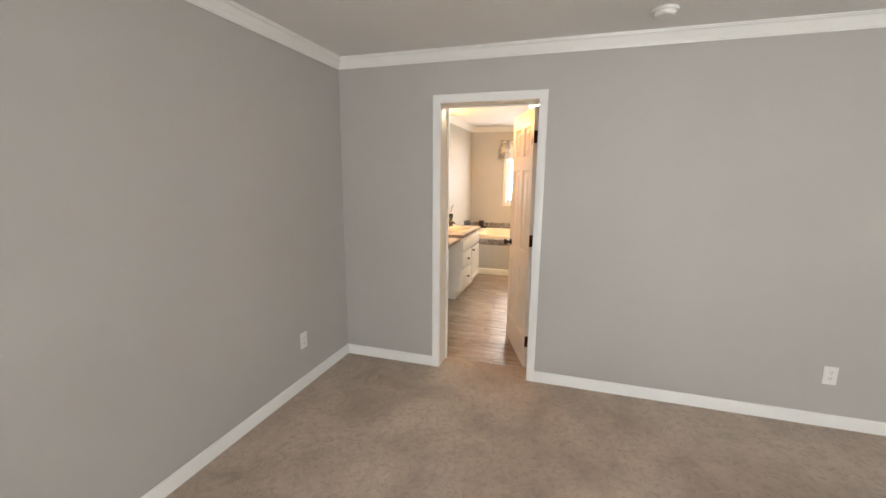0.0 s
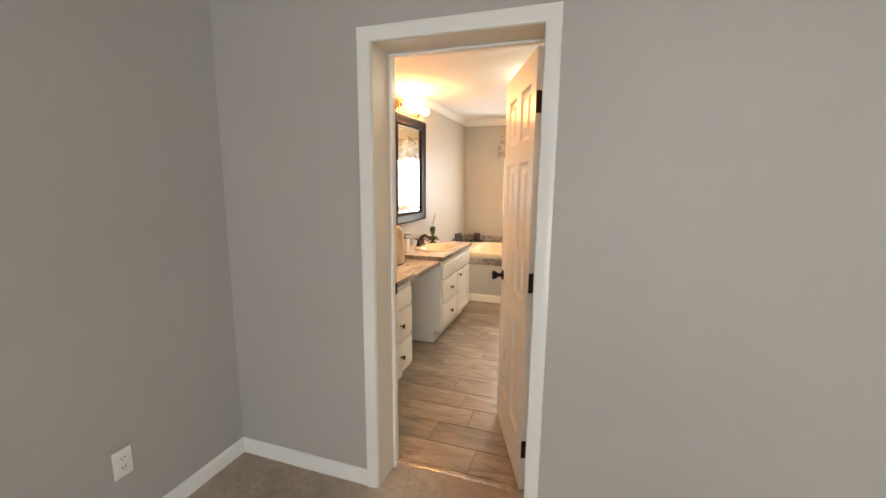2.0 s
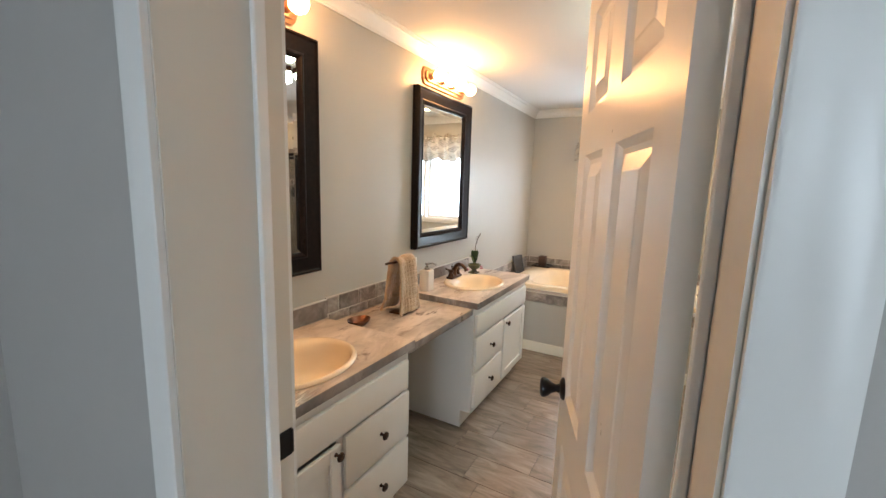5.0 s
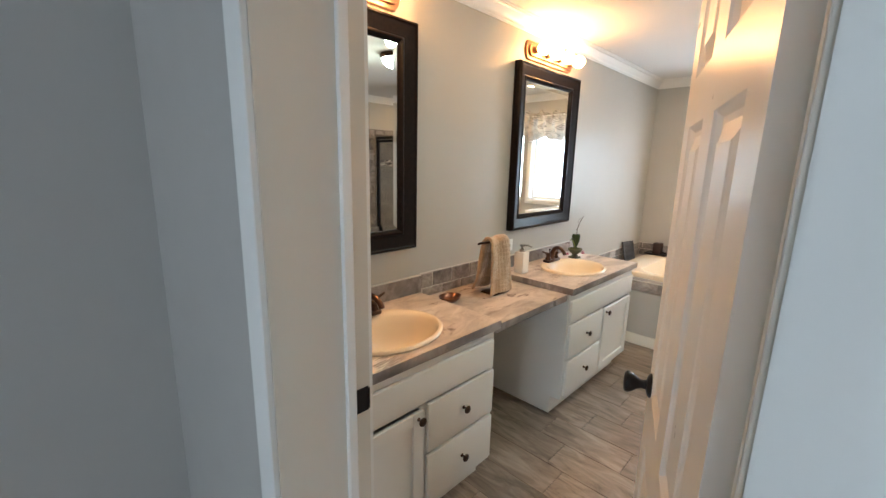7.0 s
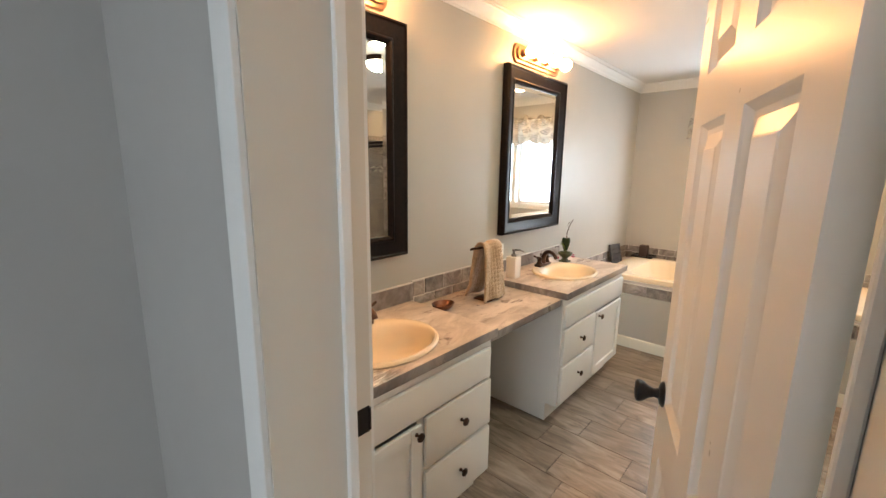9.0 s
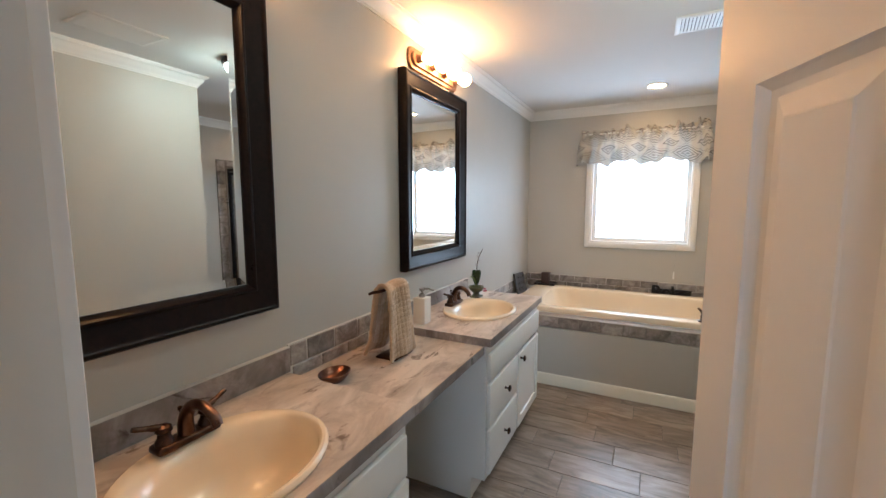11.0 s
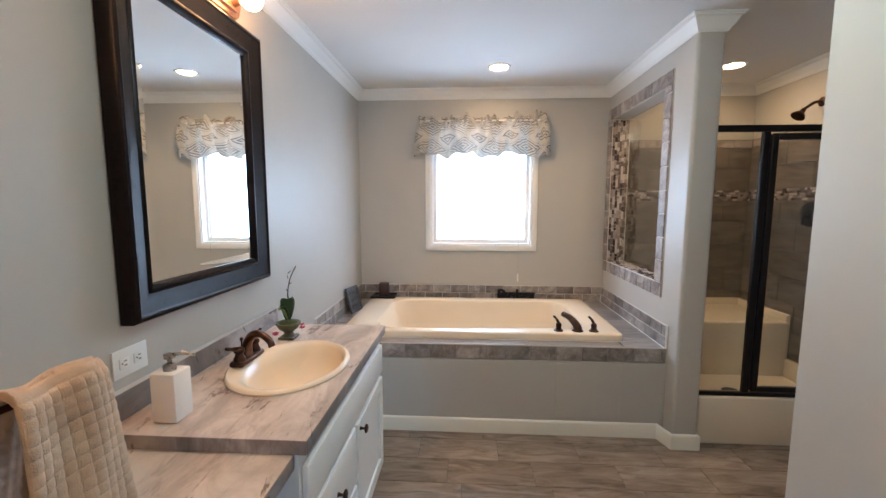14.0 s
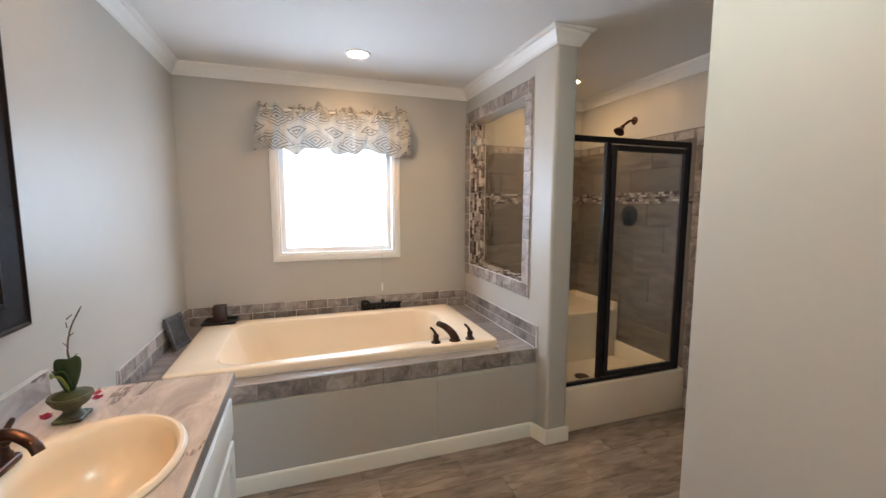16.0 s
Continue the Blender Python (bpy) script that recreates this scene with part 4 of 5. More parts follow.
def bathtub():
    t = thing("bathtub", (TUBX0 + TUBX1) / 2, (TUBY0 + TUBY1) / 2, DECK, "large cream drop-in soaking bathtub", "bathtub")
    bm = blank()

    def loop(x0, x1, y0, y1, z, r, n=8):
        out = []
        for cx, cy, a0 in ((x1 - r, y1 - r, 0), (x0 + r, y1 - r, 90), (x0 + r, y0 + r, 180), (x1 - r, y0 + r, 270)):
            for k in range(n + 1):
                a = radians(a0 + 90 * k / n)
                out.append(bm.verts.new((cx + r * math.cos(a), cy + r * math.sin(a), z)))
        return out
    x0, x1, y0, y1 = TUBX0, TUBX1, TUBY0, TUBY1
    z = DECK
    ls = [loop(x0 + 0.006, x1 - 0.006, y0 + 0.006, y1 - 0.006, z, 0.03), loop(x0, x1, y0, y1, z + 0.004, 0.032), loop(x0, x1, y0, y1, z + 0.034, 0.032), loop(x0 + 0.004, x1 - 0.004, y0 + 0.004, y1 - 0.004, z + 0.041, 0.03), loop(x0 + 0.012, x1 - 0.012, y0 + 0.012, y1 - 0.012, z + 0.045, 0.028),
          loop(x0 + 0.190, x1 - 0.17, y0 + 0.125, y1 - 0.075, z + 0.043, 0.16), loop(x0 + 0.203, x1 - 0.182, y0 + 0.137, y1 - 0.087, z + 0.036, 0.155), loop(x0 + 0.210, x1 - 0.19, y0 + 0.144, y1 - 0.094, z + 0.02, 0.15),
          loop(x0 + 0.265, x1 - 0.205, y0 + 0.16, y1 - 0.11, z - 0.14, 0.15), loop(x0 + 0.335, x1 - 0.225, y0 + 0.18, y1 - 0.13, z - 0.30, 0.15), loop(x0 + 0.385, x1 - 0.26, y0 + 0.215, y1 - 0.165, z - 0.375, 0.13), loop(x0 + 0.455, x1 - 0.32, y0 + 0.26, y1 - 0.21, z - 0.395, 0.10)]
    mid = (y0 + y1) / 2
    for k, ring in enumerate(ls[5:]):
        for v in ring:
            if v.co.y < mid:
                s = min(1.0, max(0.0, (0.12 - v.co.x) / 0.42))
                v.co.y -= 0.062 * s * s * (3 - 2 * s) * max(0.0, 1 - k / 6)
    for a, b in zip(ls, ls[1:]):
        n = len(a)
        for i in range(n):
            bm.faces.new((a[i], a[(i + 1) % n], b[(i + 1) % n], b[i]))
    bm.faces.new(ls[-1])
    part("tub_shell", bm, M_PORC, t)
    part("tub_drain", lathe(blank(), [(0, 0.004), (0.026, 0.004), (0.03, 0.0)], (x1 - 0.42, (y0 + y1) / 2, z - 0.396), 20, cap=False), M_BRONZE, t, "bronze drain")
    return t


bathtub()


def tub_filler():
    z, y = DECK + 0.0442, TUBY0 + 0.065
    f = thing("tub_filler", 0.31, y, z, "oil-rubbed bronze deck-mounted tub filler with two levers", "tub faucet")
    pts = curve_pts([(0.335, y, z), (0.334, y + 0.006, z + 0.022), (0.322, y + 0.035, z + 0.046), (0.300, y + 0.080, z + 0.066), (0.272, y + 0.132, z + 0.074)], 6)
    k = len(pts)
    bm = tube(blank(), pts, [0.029 - 0.011 * i / k for i in range(k)], 16)
    lathe(bm, [(0, 0.0), (0.036, 0.0), (0.034, 0.006), (0.027, 0.012), (0, 0.012)], (0.335, y, z), 20, cap=False)
    part("spout", bm, M_BRONZE, f, "wide dark bronze spout")
    for x in (0.215, 0.435):
        bm = blank()
        lathe(bm, [(0, 0.0), (0.030, 0.0), (0.029, 0.005), (0.020, 0.012), (0.016, 0.026), (0.019, 0.036), (0.016, 0.048), (0.008, 0.054), (0, 0.055)], (x, y, z), 18, cap=False)
        tube(bm, curve_pts([(x, y, z + 0.048), (x - 0.014, y + 0.004, z + 0.074), (x - 0.034, y + 0.006, z + 0.094)], 5), [0.009] * 5 + [0.0075] * 5 + [0.007], 10)
        part("handle", bm, M_BRONZE, f, "dark bronze lever handle")


tub_filler()


# ---- shower ----
pan = thing("shower_tray", 1.46, 6.85, 0, "cream moulded shower base with curb and rear seat", "shower tray")
bm = blank()
CY = 6.275
box(bm, TX1 + 0.001, EX - 0.001, CY, CY + 0.11, 0.0, 0.29, 0.012, 3)
part("curb", bm, M_ACRYL, pan)
bm = blank()
box(bm, TX1 + 0.001, EX - 0.001, CY + 0.09, NY - 0.001, 0.0, 0.16)
box(bm, TX1 + 0.001, TX1 + 0.04, CY + 0.1, NY - 0.001, 0.15, 0.29, 0.01, 2)
box(bm, EX - 0.04, EX - 0.001, CY + 0.1, NY - 0.001, 0.15, 0.29, 0.01, 2)
part("floor_pan", bm, M_ACRYL, pan)
bm = blank()
box(bm, TX1 + 0.012, EX - 0.012, 6.92, NY - 0.012, 0.12, 0.56, 0.02, 3)
box(bm, TX1 + 0.012, EX - 0.012, NY - 0.045, NY - 0.011, 0.5, 0.615, 0.01, 2)
box(bm, EX - 0.045, EX - 0.011, 6.93, NY - 0.02, 0.5, 0.613, 0.01, 2)
part("seat", bm, M_ACRYL, pan, "moulded corner-to-corner seat")
part("drain", lathe(blank(), [(0, 0.004), (0.05, 0.004), (0.055, 0.0)], (1.40, 6.65, 0.1602), 24, cap=False), M_BRONZE, pan, "dark round drain cover")

enclosure = thing("shower_enclosure", 1.43, 6.305, 0.29, "black-framed glass shower door beside a fixed glass panel", "shower door")
GY0, GY1 = 6.293, 6.323
R = 1.915
bm = blank()
box(bm, TX1 + 0.001, R, GY0, GY1, 1.795, 1.83, 0.003)
box(bm, TX1 + 0.001, R, GY0, GY1, 0.2905, 0.312, 0.003)
box(bm, TX1 + 0.001, TX1 + 0.022, GY0, GY1, 0.312, 1.795, 0.002)
box(bm, R - 0.022, R, GY0, GY1, 0.312, 1.795, 0.002)
box(bm, 1.232, 1.268, GY0 + 0.001, GY1, 0.312, 1.795, 0.003)
part("enclosure_frame", bm, M_BLACK, enclosure)
bm = blank()
box(bm, 1.276, 1.310, GY0 - 0.004, GY1 - 0.006, 0.322, 1.785, 0.003)
box(bm, R - 0.060, R - 0.026, GY0 - 0.004, GY1 - 0.006, 0.322, 1.785, 0.003)
box(bm, 1.310, R - 0.060, GY0 - 0.004, GY1 - 0.006, 1.752, 1.785, 0.003)
box(bm, 1.310, R - 0.060, GY0 - 0.004, GY1 - 0.006, 0.322, 0.350, 0.003)
sdoor = part("shower_door", bm, M_BLACK, enclosure, "black-framed hinged glass door")
for nm, x0, x1, z0, z1, par in (("fixed_pane", TX1 + 0.02, 1.234, 0.31, 1.797, enclosure), ("door_pane", 1.308, R - 0.058, 0.348, 1.754, sdoor)):
    g = part(nm, box(blank(), x0, x1, 6.304, 6.310, z0, z1), M_SHGLASS, par, smooth=False)
    g.visible_shadow = False


def shower_fittings():
    h = thing("wall_shower", EX, 6.86, 2.07, "dark bronze shower head on a bent arm", "shower head")
    bm = tube(blank(), curve_pts([(EX, 6.86, 2.08), (EX - 0.045, 6.86, 2.076), (EX - 0.085, 6.86, 2.052), (EX - 0.115, 6.86, 2.030)], 6), 0.010, 12)
    lathe(bm, [(0, -0.001), (0.032, -0.001), (0.030, -0.006), (0.014, -0.012), (0, -0.012)], (EX, 6.86, 2.08), 18, axis="x", cap=False)
    part("arm", bm, M_BRONZE, h)
    bm = blank()
    a = Vector((EX - 0.112, 6.86, 2.032))
    d = Vector((-0.62, 0, -0.78)).normalized()
    tube(bm, [a + d * s for s in (0, 0.012, 0.024, 0.05, 0.062, 0.066)], [0.013, 0.017, 0.016, 0.040, 0.043, 0.038], 22)
    part("head", bm, M_BRONZE, h, "round bell-shaped spray head")
    v = thing("shower_valve", EX, 6.86, 1.33, "round dark bronze shower valve with lever", "shower valve")
    part("escutcheon", lathe(blank(), [(0, -0.010), (0.085, -0.010), (0.083, -0.015), (0.06, -0.022), (0.03, -0.026), (0, -0.026)], (EX, 6.86, 1.335), 32, axis="x", cap=False), M_BLACK, v)
    bm = lathe(blank(), [(0, -0.024), (0.024, -0.024), (0.022, -0.05), (0.016, -0.058), (0, -0.058)], (EX, 6.86, 1.335), 20, axis="x", cap=False)
    tube(bm, [(EX - 0.05, 6.86, 1.335), (EX - 0.056, 6.862, 1.30), (EX - 0.052, 6.864, 1.262)], [0.010, 0.008, 0.007], 10)
    part("lever", bm, M_BLACK, v)


shower_fittings()

# ---- ceiling fittings ----
def can_light(x, y, label):
    c = thing("recessed_light", x, y, CEIL, label, "recessed ceiling light", "recessed ceiling lights")
    part("trim_ring", lathe(blank(), [(0.060, -0.0005), (0.082, -0.0005), (0.080, -0.006), (0.070, -0.009), (0.062, -0.006), (0.058, -0.002)], (x, y, CEIL), 32, cap=False), M_PLATE, c, "white trim ring")
    part("lens", lathe(blank(), [(0.060, -0.002), (0.045, -0.006), (0.02, -0.008), (0.0, -0.0085)], (x, y, CEIL), 28, cap=False), M_CAN, c, "glowing warm lens")


can_light(-0.155, 6.95, "lit warm recessed light above the tub")
can_light(1.47, 7.0, "lit warm recessed light inside the shower")


def dome_light(x, y):
    c = thing("flush_ceiling_light", x, y, CEIL, "flush ceiling light with bronze pan and frosted white dome", "ceiling light")
    part("pan", lathe(blank(), [(0.0, -0.001), (0.115, -0.001), (0.12, -0.016), (0.112, -0.035), (0.10, -0.04)], (x, y, CEIL), 32, cap=False), M_BRONZE, c)
    part("dome", lathe(blank(), [(0.102, -0.036), (0.100, -0.05), (0.086, -0.075), (0.06, -0.096), (0.028, -0.107), (0.0, -0.11)], (x, y, CEIL), 32, cap=False), M_DOME, c, "glowing frosted glass dome")
    part("finial", lathe(blank(), [(0.010, -0.109), (0.008, -0.117), (0.0, -0.121)], (x, y, CEIL), 12, cap=False), M_BRONZE, c)


dome_light(0.02, 5.09)


def vent(name, x0, x1, y0, y1, label, slats, z=CEIL):
    v = thing(name, (x0 + x1) / 2, (y0 + y1) / 2, z, label, "ceiling vent")
    prof = [(0, -0.0005), (0, -0.004), (-0.006, -0.008), (-0.024, -0.008), (-0.026, -0.0005)]
    part("vent_frame", sweep(blank(), [(x0, y0), (x0, y1), (x1, y1), (x1, y0)], [(d, z + h) for d, h in prof], flat, True), M_PLATE, v)
    part("vent_backing", box(blank(), x0 + 0.02, x1 - 0.02, y0 + 0.02, y1 - 0.02, z - 0.0015, z - 0.0006), M_SLOT, v, smooth=False)
    n = slats
    for i in range(n):
        x = x0 + 0.026 + (x1 - x0 - 0.052) * (i + 0.5) / n
        w = (x1 - x0 - 0.052) / n * 0.36
        bm = blank()
        vs = [bm.verts.new(p) for p in ((x - w, y0 + 0.025, z - 0.003), (x + w, y0 + 0.025, z - 0.008), (x + w, y1 - 0.025, z - 0.008), (x - w, y1 - 0.025, z - 0.003), (x - w, y0 + 0.025, z - 0.0045), (x + w, y0 + 0.025, z - 0.0095), (x + w, y1 - 0.025, z - 0.0095), (x - w, y1 - 0.025, z - 0.0045))]
        for f in ((0, 1, 2, 3), (7, 6, 5, 4), (0, 4, 5, 1), (1, 5, 6, 2), (2, 6, 7, 3), (3, 7, 4, 0)):
            bm.faces.new([vs[k] for k in f])
        part("slat", bm, M_PLATE, v, smooth=False)


vent("exhaust_vent", -0.085, 0.165, 5.655, 5.90, "square white slatted exhaust fan cover", 12)
vent("return_grille", 0.05, 0.30, 4.27, 4.65, "rectangular white ceiling return grille", 12)
sm = thing("smoke_detector", 0.855, 2.72, CEILB, "small round white smoke detector on the bedroom ceiling", "smoke detector")
part("detector_base", lathe(blank(), [(0, -0.0005), (0.065, -0.0005), (0.065, -0.010), (0.06, -0.014), (0, -0.014)], (0.855, 2.72, CEILB), 28, cap=False), M_PLATE, sm)
part("detector_cap", lathe(blank(), [(0.052, -0.0142), (0.050, -0.028), (0.040, -0.036), (0, -0.038)], (0.855, 2.72, CEILB), 28, cap=False), M_PLATE, sm)


# ---- outlets ----
def outlet(name, c, along, out, label, gang=1, upright=True):
    """A duplex plate: c its centre on the wall, along the level direction, out the wall's normal."""
    o = thing(name, *c, label, "electrical outlet")
    a, nrm, up, c = Vector(along), Vector(out), Vector((0, 0, 1)), Vector(c)
    w, h = (0.072, 0.116) if upright else (0.116, 0.078)

    def slab(u0, u1, v0, v1, d0, d1, mat_, nm, bev=0.0, par=o):
        bm = blank()
        box(bm, u0, u1, v0, v1, d0, d1, bev, 2 if bev else 1)
        for v in bm.verts:
            v.co = c + a * v.co.x + up * v.co.y + nrm * v.co.z
        return part(nm, bm, mat_, par)
    slab(-w / 2, w / 2, -h / 2, h / 2, 0.0005, 0.006, M_PLATE, "cover_plate", 0.002)
    for s in (-1, 1):
        cu, cv = (0, s * 0.02) if upright else (s * 0.024, 0)
        f = slab(cu - 0.016, cu + 0.016, cv - 0.014, cv + 0.014, 0.006, 0.0085, M_PLATE, "receptacle", 0.0008)
        for dv in (-0.006, 0.006):
            if upright:
                slab(cu + dv - 0.0014, cu + dv + 0.0014, cv - 0.001, cv + 0.0075, 0.0084, 0.0088, M_SLOT, "slot", 0, f)
            else:
                slab(cu - 0.001, cu + 0.0075, cv + dv - 0.0014, cv + dv + 0.0014, 0.0084, 0.0088, M_SLOT, "slot", 0, f)
        if upright:
            slab(cu - 0.002, cu + 0.002, cv - 0.009, cv - 0.005, 0.0084, 0.0088, M_SLOT, "slot", 0, f)
        else:
            slab(cu - 0.009, cu - 0.005, cv - 0.002, cv + 0.002, 0.0084, 0.0088, M_SLOT, "slot", 0, f)
    return o


outlet("outlet", (WX, 2.484, 0.36), (0, -1, 0), (1, 0, 0), "white duplex outlet low on the bedroom wall")
outlet("outlet", (2.02, DY0, 0.345), (1, 0, 0), (0, -1, 0), "white duplex outlet beside the bathroom door wall")
outlet("outlet", (WX, 4.985, 0.965), (0, 1, 0), (1, 0, 0), "white sideways outlet above the vanity backsplash", upright=False)


# ---- valance and wand ----
def valance():
    v = thing("valance", -0.25, NY - 0.05, 1.8, "gathered off-white valance printed with grey diamonds, above the window", "valance")
    bm = blank()
    uv = bm.loops.layers.uv.new("UVMap")
    nx, nz = 150, 30
    x0, x1, ztop, zbot = -0.79, 0.285, 2.135, 1.815
    crests = [(-0.77, 0.012), (-0.68, 0.018), (-0.60, 0.010), (-0.51, 0.014), (-0.385, 0.050), (-0.36, 0.030), (-0.20, 0.024), (-0.15, 0.034), (-0.03, 0.012), (0.04, 0.046), (0.075, 0.018), (0.14, 0.030), (0.19, 0.054), (0.235, 0.064), (0.268, 0.050)]
    grid = []
    for j in range(nz + 1):
        t = j / nz
        row = []
        for i in range(nx + 1):
            s = i / nx
            x = x0 + (x1 - x0) * s
            flare = (t - 0.1) * 0.05 * (2 * s - 1) ** 3 if t > 0.1 else 0
            fold = 0.022 * math.sin(s * 41 + 2.0 * math.sin(s * 9)) + 0.010 * math.sin(s * 83 + t * 2 + 1.3)
            puff = 0.055 * math.sin(math.pi * min(1, max(0, (t - 0.10) / 0.9))) ** 0.7
            crest = sum(h * math.exp(-((x - c) / 0.016) ** 2) for c, h in crests)
            top = ztop - 0.012 + crest + 0.006 * math.sin(s * 120 + 2 * math.sin(s * 31))
            scallop = 0.020 * math.sin(s * 19 + 0.6) + 0.012 * math.sin(s * 47) - (0.03 if s < 0.05 or s > 0.96 else 0)
            z = top + (zbot + scallop - top) * t
            y = NY - 0.045 - puff * (0.75 + 0.45 * math.sin(s * 27 + math.sin(s * 12))) - fold * (0.5 + 0.7 * t) - 0.034 * max(0, 1 - t / 0.3) * math.sin(s * 110 + 3 * math.sin(s * 23)) - 0.004 * noise.noise(Vector((s * 30, t * 8, 0)))
            row.append(bm.verts.new((x + flare + 0.006 * math.sin(t * 9 + s * 30), y, z)))
        grid.append(row)
    for j in range(nz):
        for i in range(nx):
            f = bm.faces.new((grid[j][i], grid[j][i + 1], grid[j + 1][i + 1], grid[j + 1][i]))
            for loop, (a, b) in zip(f.loops, ((i, j), (i + 1, j), (i + 1, j + 1), (i, j + 1))):
                loop[uv].uv = (a / nx, b / nz * 0.42)
    part("cloth", bm, M_CLOTH, v)
    bm = blank()
    tube(bm, [(-0.76, NY, 2.096), (-0.76, NY - 0.045, 2.098), (0.26, NY - 0.045, 2.098), (0.26, NY, 2.096)], 0.007, 8)
    part("curtain_rod", bm, M_PLATE, v, "thin white rod")


valance()
w = thing("blind_wand", 0.068, 7.43, 0.735, "clear hanging blind wand with a white grip", "blind wand")
part("rod", tube(blank(), [(0.068, 7.455, 1.85), (0.068, 7.44, 0.80)], 0.0022, 6), M_GLASS, w)
part("grip", lathe(blank(), [(0, 0), (0.006, 0.002), (0.007, 0.02), (0.005, 0.055), (0.003, 0.07), (0, 0.071)], (0.068, 7.44, 0.735), 10, cap=False), M_PLATE, w)


# ---- things on the counters ----
def soap_dispenser():
    x, y, z = -1.178, 4.958, TOP + 0.0005
    d = thing("soap_dispenser", x, y, z, "square white ceramic soap dispenser with steel pump", "soap dispenser")
    part("bottle", box(blank(), x - 0.034, x + 0.034, y - 0.034, y + 0.034, z, z + 0.135, 0.004, 2), M_WHITE, d)
    bm = lathe(blank(), [(0, 0.135), (0.017, 0.135), (0.017, 0.150), (0.012, 0.153), (0.006, 0.156), (0.006, 0.166), (0.014, 0.168), (0.014, 0.180), (0, 0.182)], (x, y, z), 18, cap=False)
    tube(bm, [(x, y, z + 0.176), (x + 0.03, y + 0.015, z + 0.177), (x + 0.055, y + 0.027, z + 0.168)], [0.006, 0.005, 0.004], 10)
    part("pump", bm, M_STEEL, d, "brushed steel pump top")


def dish():
    x, y, z = -1.155, 4.275, LOW + 0.0005
    bm = blank()
    prof = [(0.0, 0.0), (0.026, 0.0), (0.04, 0.006), (0.058, 0.022), (0.070, 0.040), (0.0705, 0.044), (0.068, 0.044), (0.056, 0.028), (0.038, 0.014), (0.02, 0.009), (0, 0.008)]
    prof = [(r * 0.84, h * 0.85) for r, h in prof]
    lathe(bm, prof, (x, y, z), 32, 0.86, 1.12, cap=False)
    single("soap_dish", bm, M_COPPER, "aged copper oval bowl on the lower counter", "bowl")


def towel_stand():
    x, y, z = -1.11, 4.60, LOW + 0.0005
    s = thing("towel_stand", x, y, z, "dark bronze tabletop towel stand", "towel stand")
    part("foot", box(blank(), x - 0.05, x + 0.05, y - 0.07, y + 0.07, z, z + 0.010, 0.004, 2), M_BRONZE, s)
    part("post", tube(blank(), [(x, y, z + 0.01), (x, y, z + 0.30)], 0.008, 10), M_BRONZE, s)
    part("rail", tube(blank(), curve_pts([(x - 0.040, y - 0.116, z + 0.284), (x - 0.022, y - 0.114, z + 0.292), (x, y - 0.08, z + 0.295), (x, y + 0.09, z + 0.295)], 6), 0.0065, 10), M_BRONZE, s)
    # the towel hangs in two leaves over the rail
    bm = blank()
    nu, nv = 150, 64
    g = []
    for j in range(nv + 1):
        b = j / nv
        row = []
        for i in range(nu + 1):
            a = i / nu
            if a < 0.46:
                t = 1 - a / 0.46
                px, pz = -0.026 - 0.040 * t ** 0.7 - 0.09 * max(0, t - 0.78), 0.302 - 0.284 * t
            elif a > 0.54:
                t = (a - 0.54) / 0.46
                px, pz = 0.024 + 0.030 * t ** 0.7, 0.302 - 0.288 * t
            else:
                th = (a - 0.46) / 0.08 * math.pi
                t, px, pz = 0, -0.024 * math.cos(th), 0.302 + 0.016 * math.sin(th)
            wide = 0.082 + 0.016 * t
            rib = 0.0065 * (abs(math.sin(b * math.pi * 9)) * abs(math.sin(t * math.pi * 13))) ** 0.3 - 0.005 + 0.007 * math.sin(b * 9 + 2 * t + (1 if px > 0 else 3))
            px += rib * (1 if px > 0 else -1)
            row.append(bm.verts.new((x + px, y + (b - 0.5) * 2 * wide - 0.01, z + pz + 0.004 * math.sin(b * 7 + a * 5))))
        g.append(row)
    for j in range(nv):
        for i in range(nu):
            bm.faces.new((g[j][i], g[j][i + 1], g[j + 1][i + 1], g[j + 1][i]))
    t = single("hand_towel", bm, M_TOWEL, "tan ribbed hand towel draped over the bronze stand", "towel")
    so = t.modifiers.new("thick", "SOLIDIFY")
    so.thickness, so.offset = 0.016, 0.0
    bv = t.modifiers.new("soft", "SUBSURF")
    bv.levels = bv.render_levels = 1


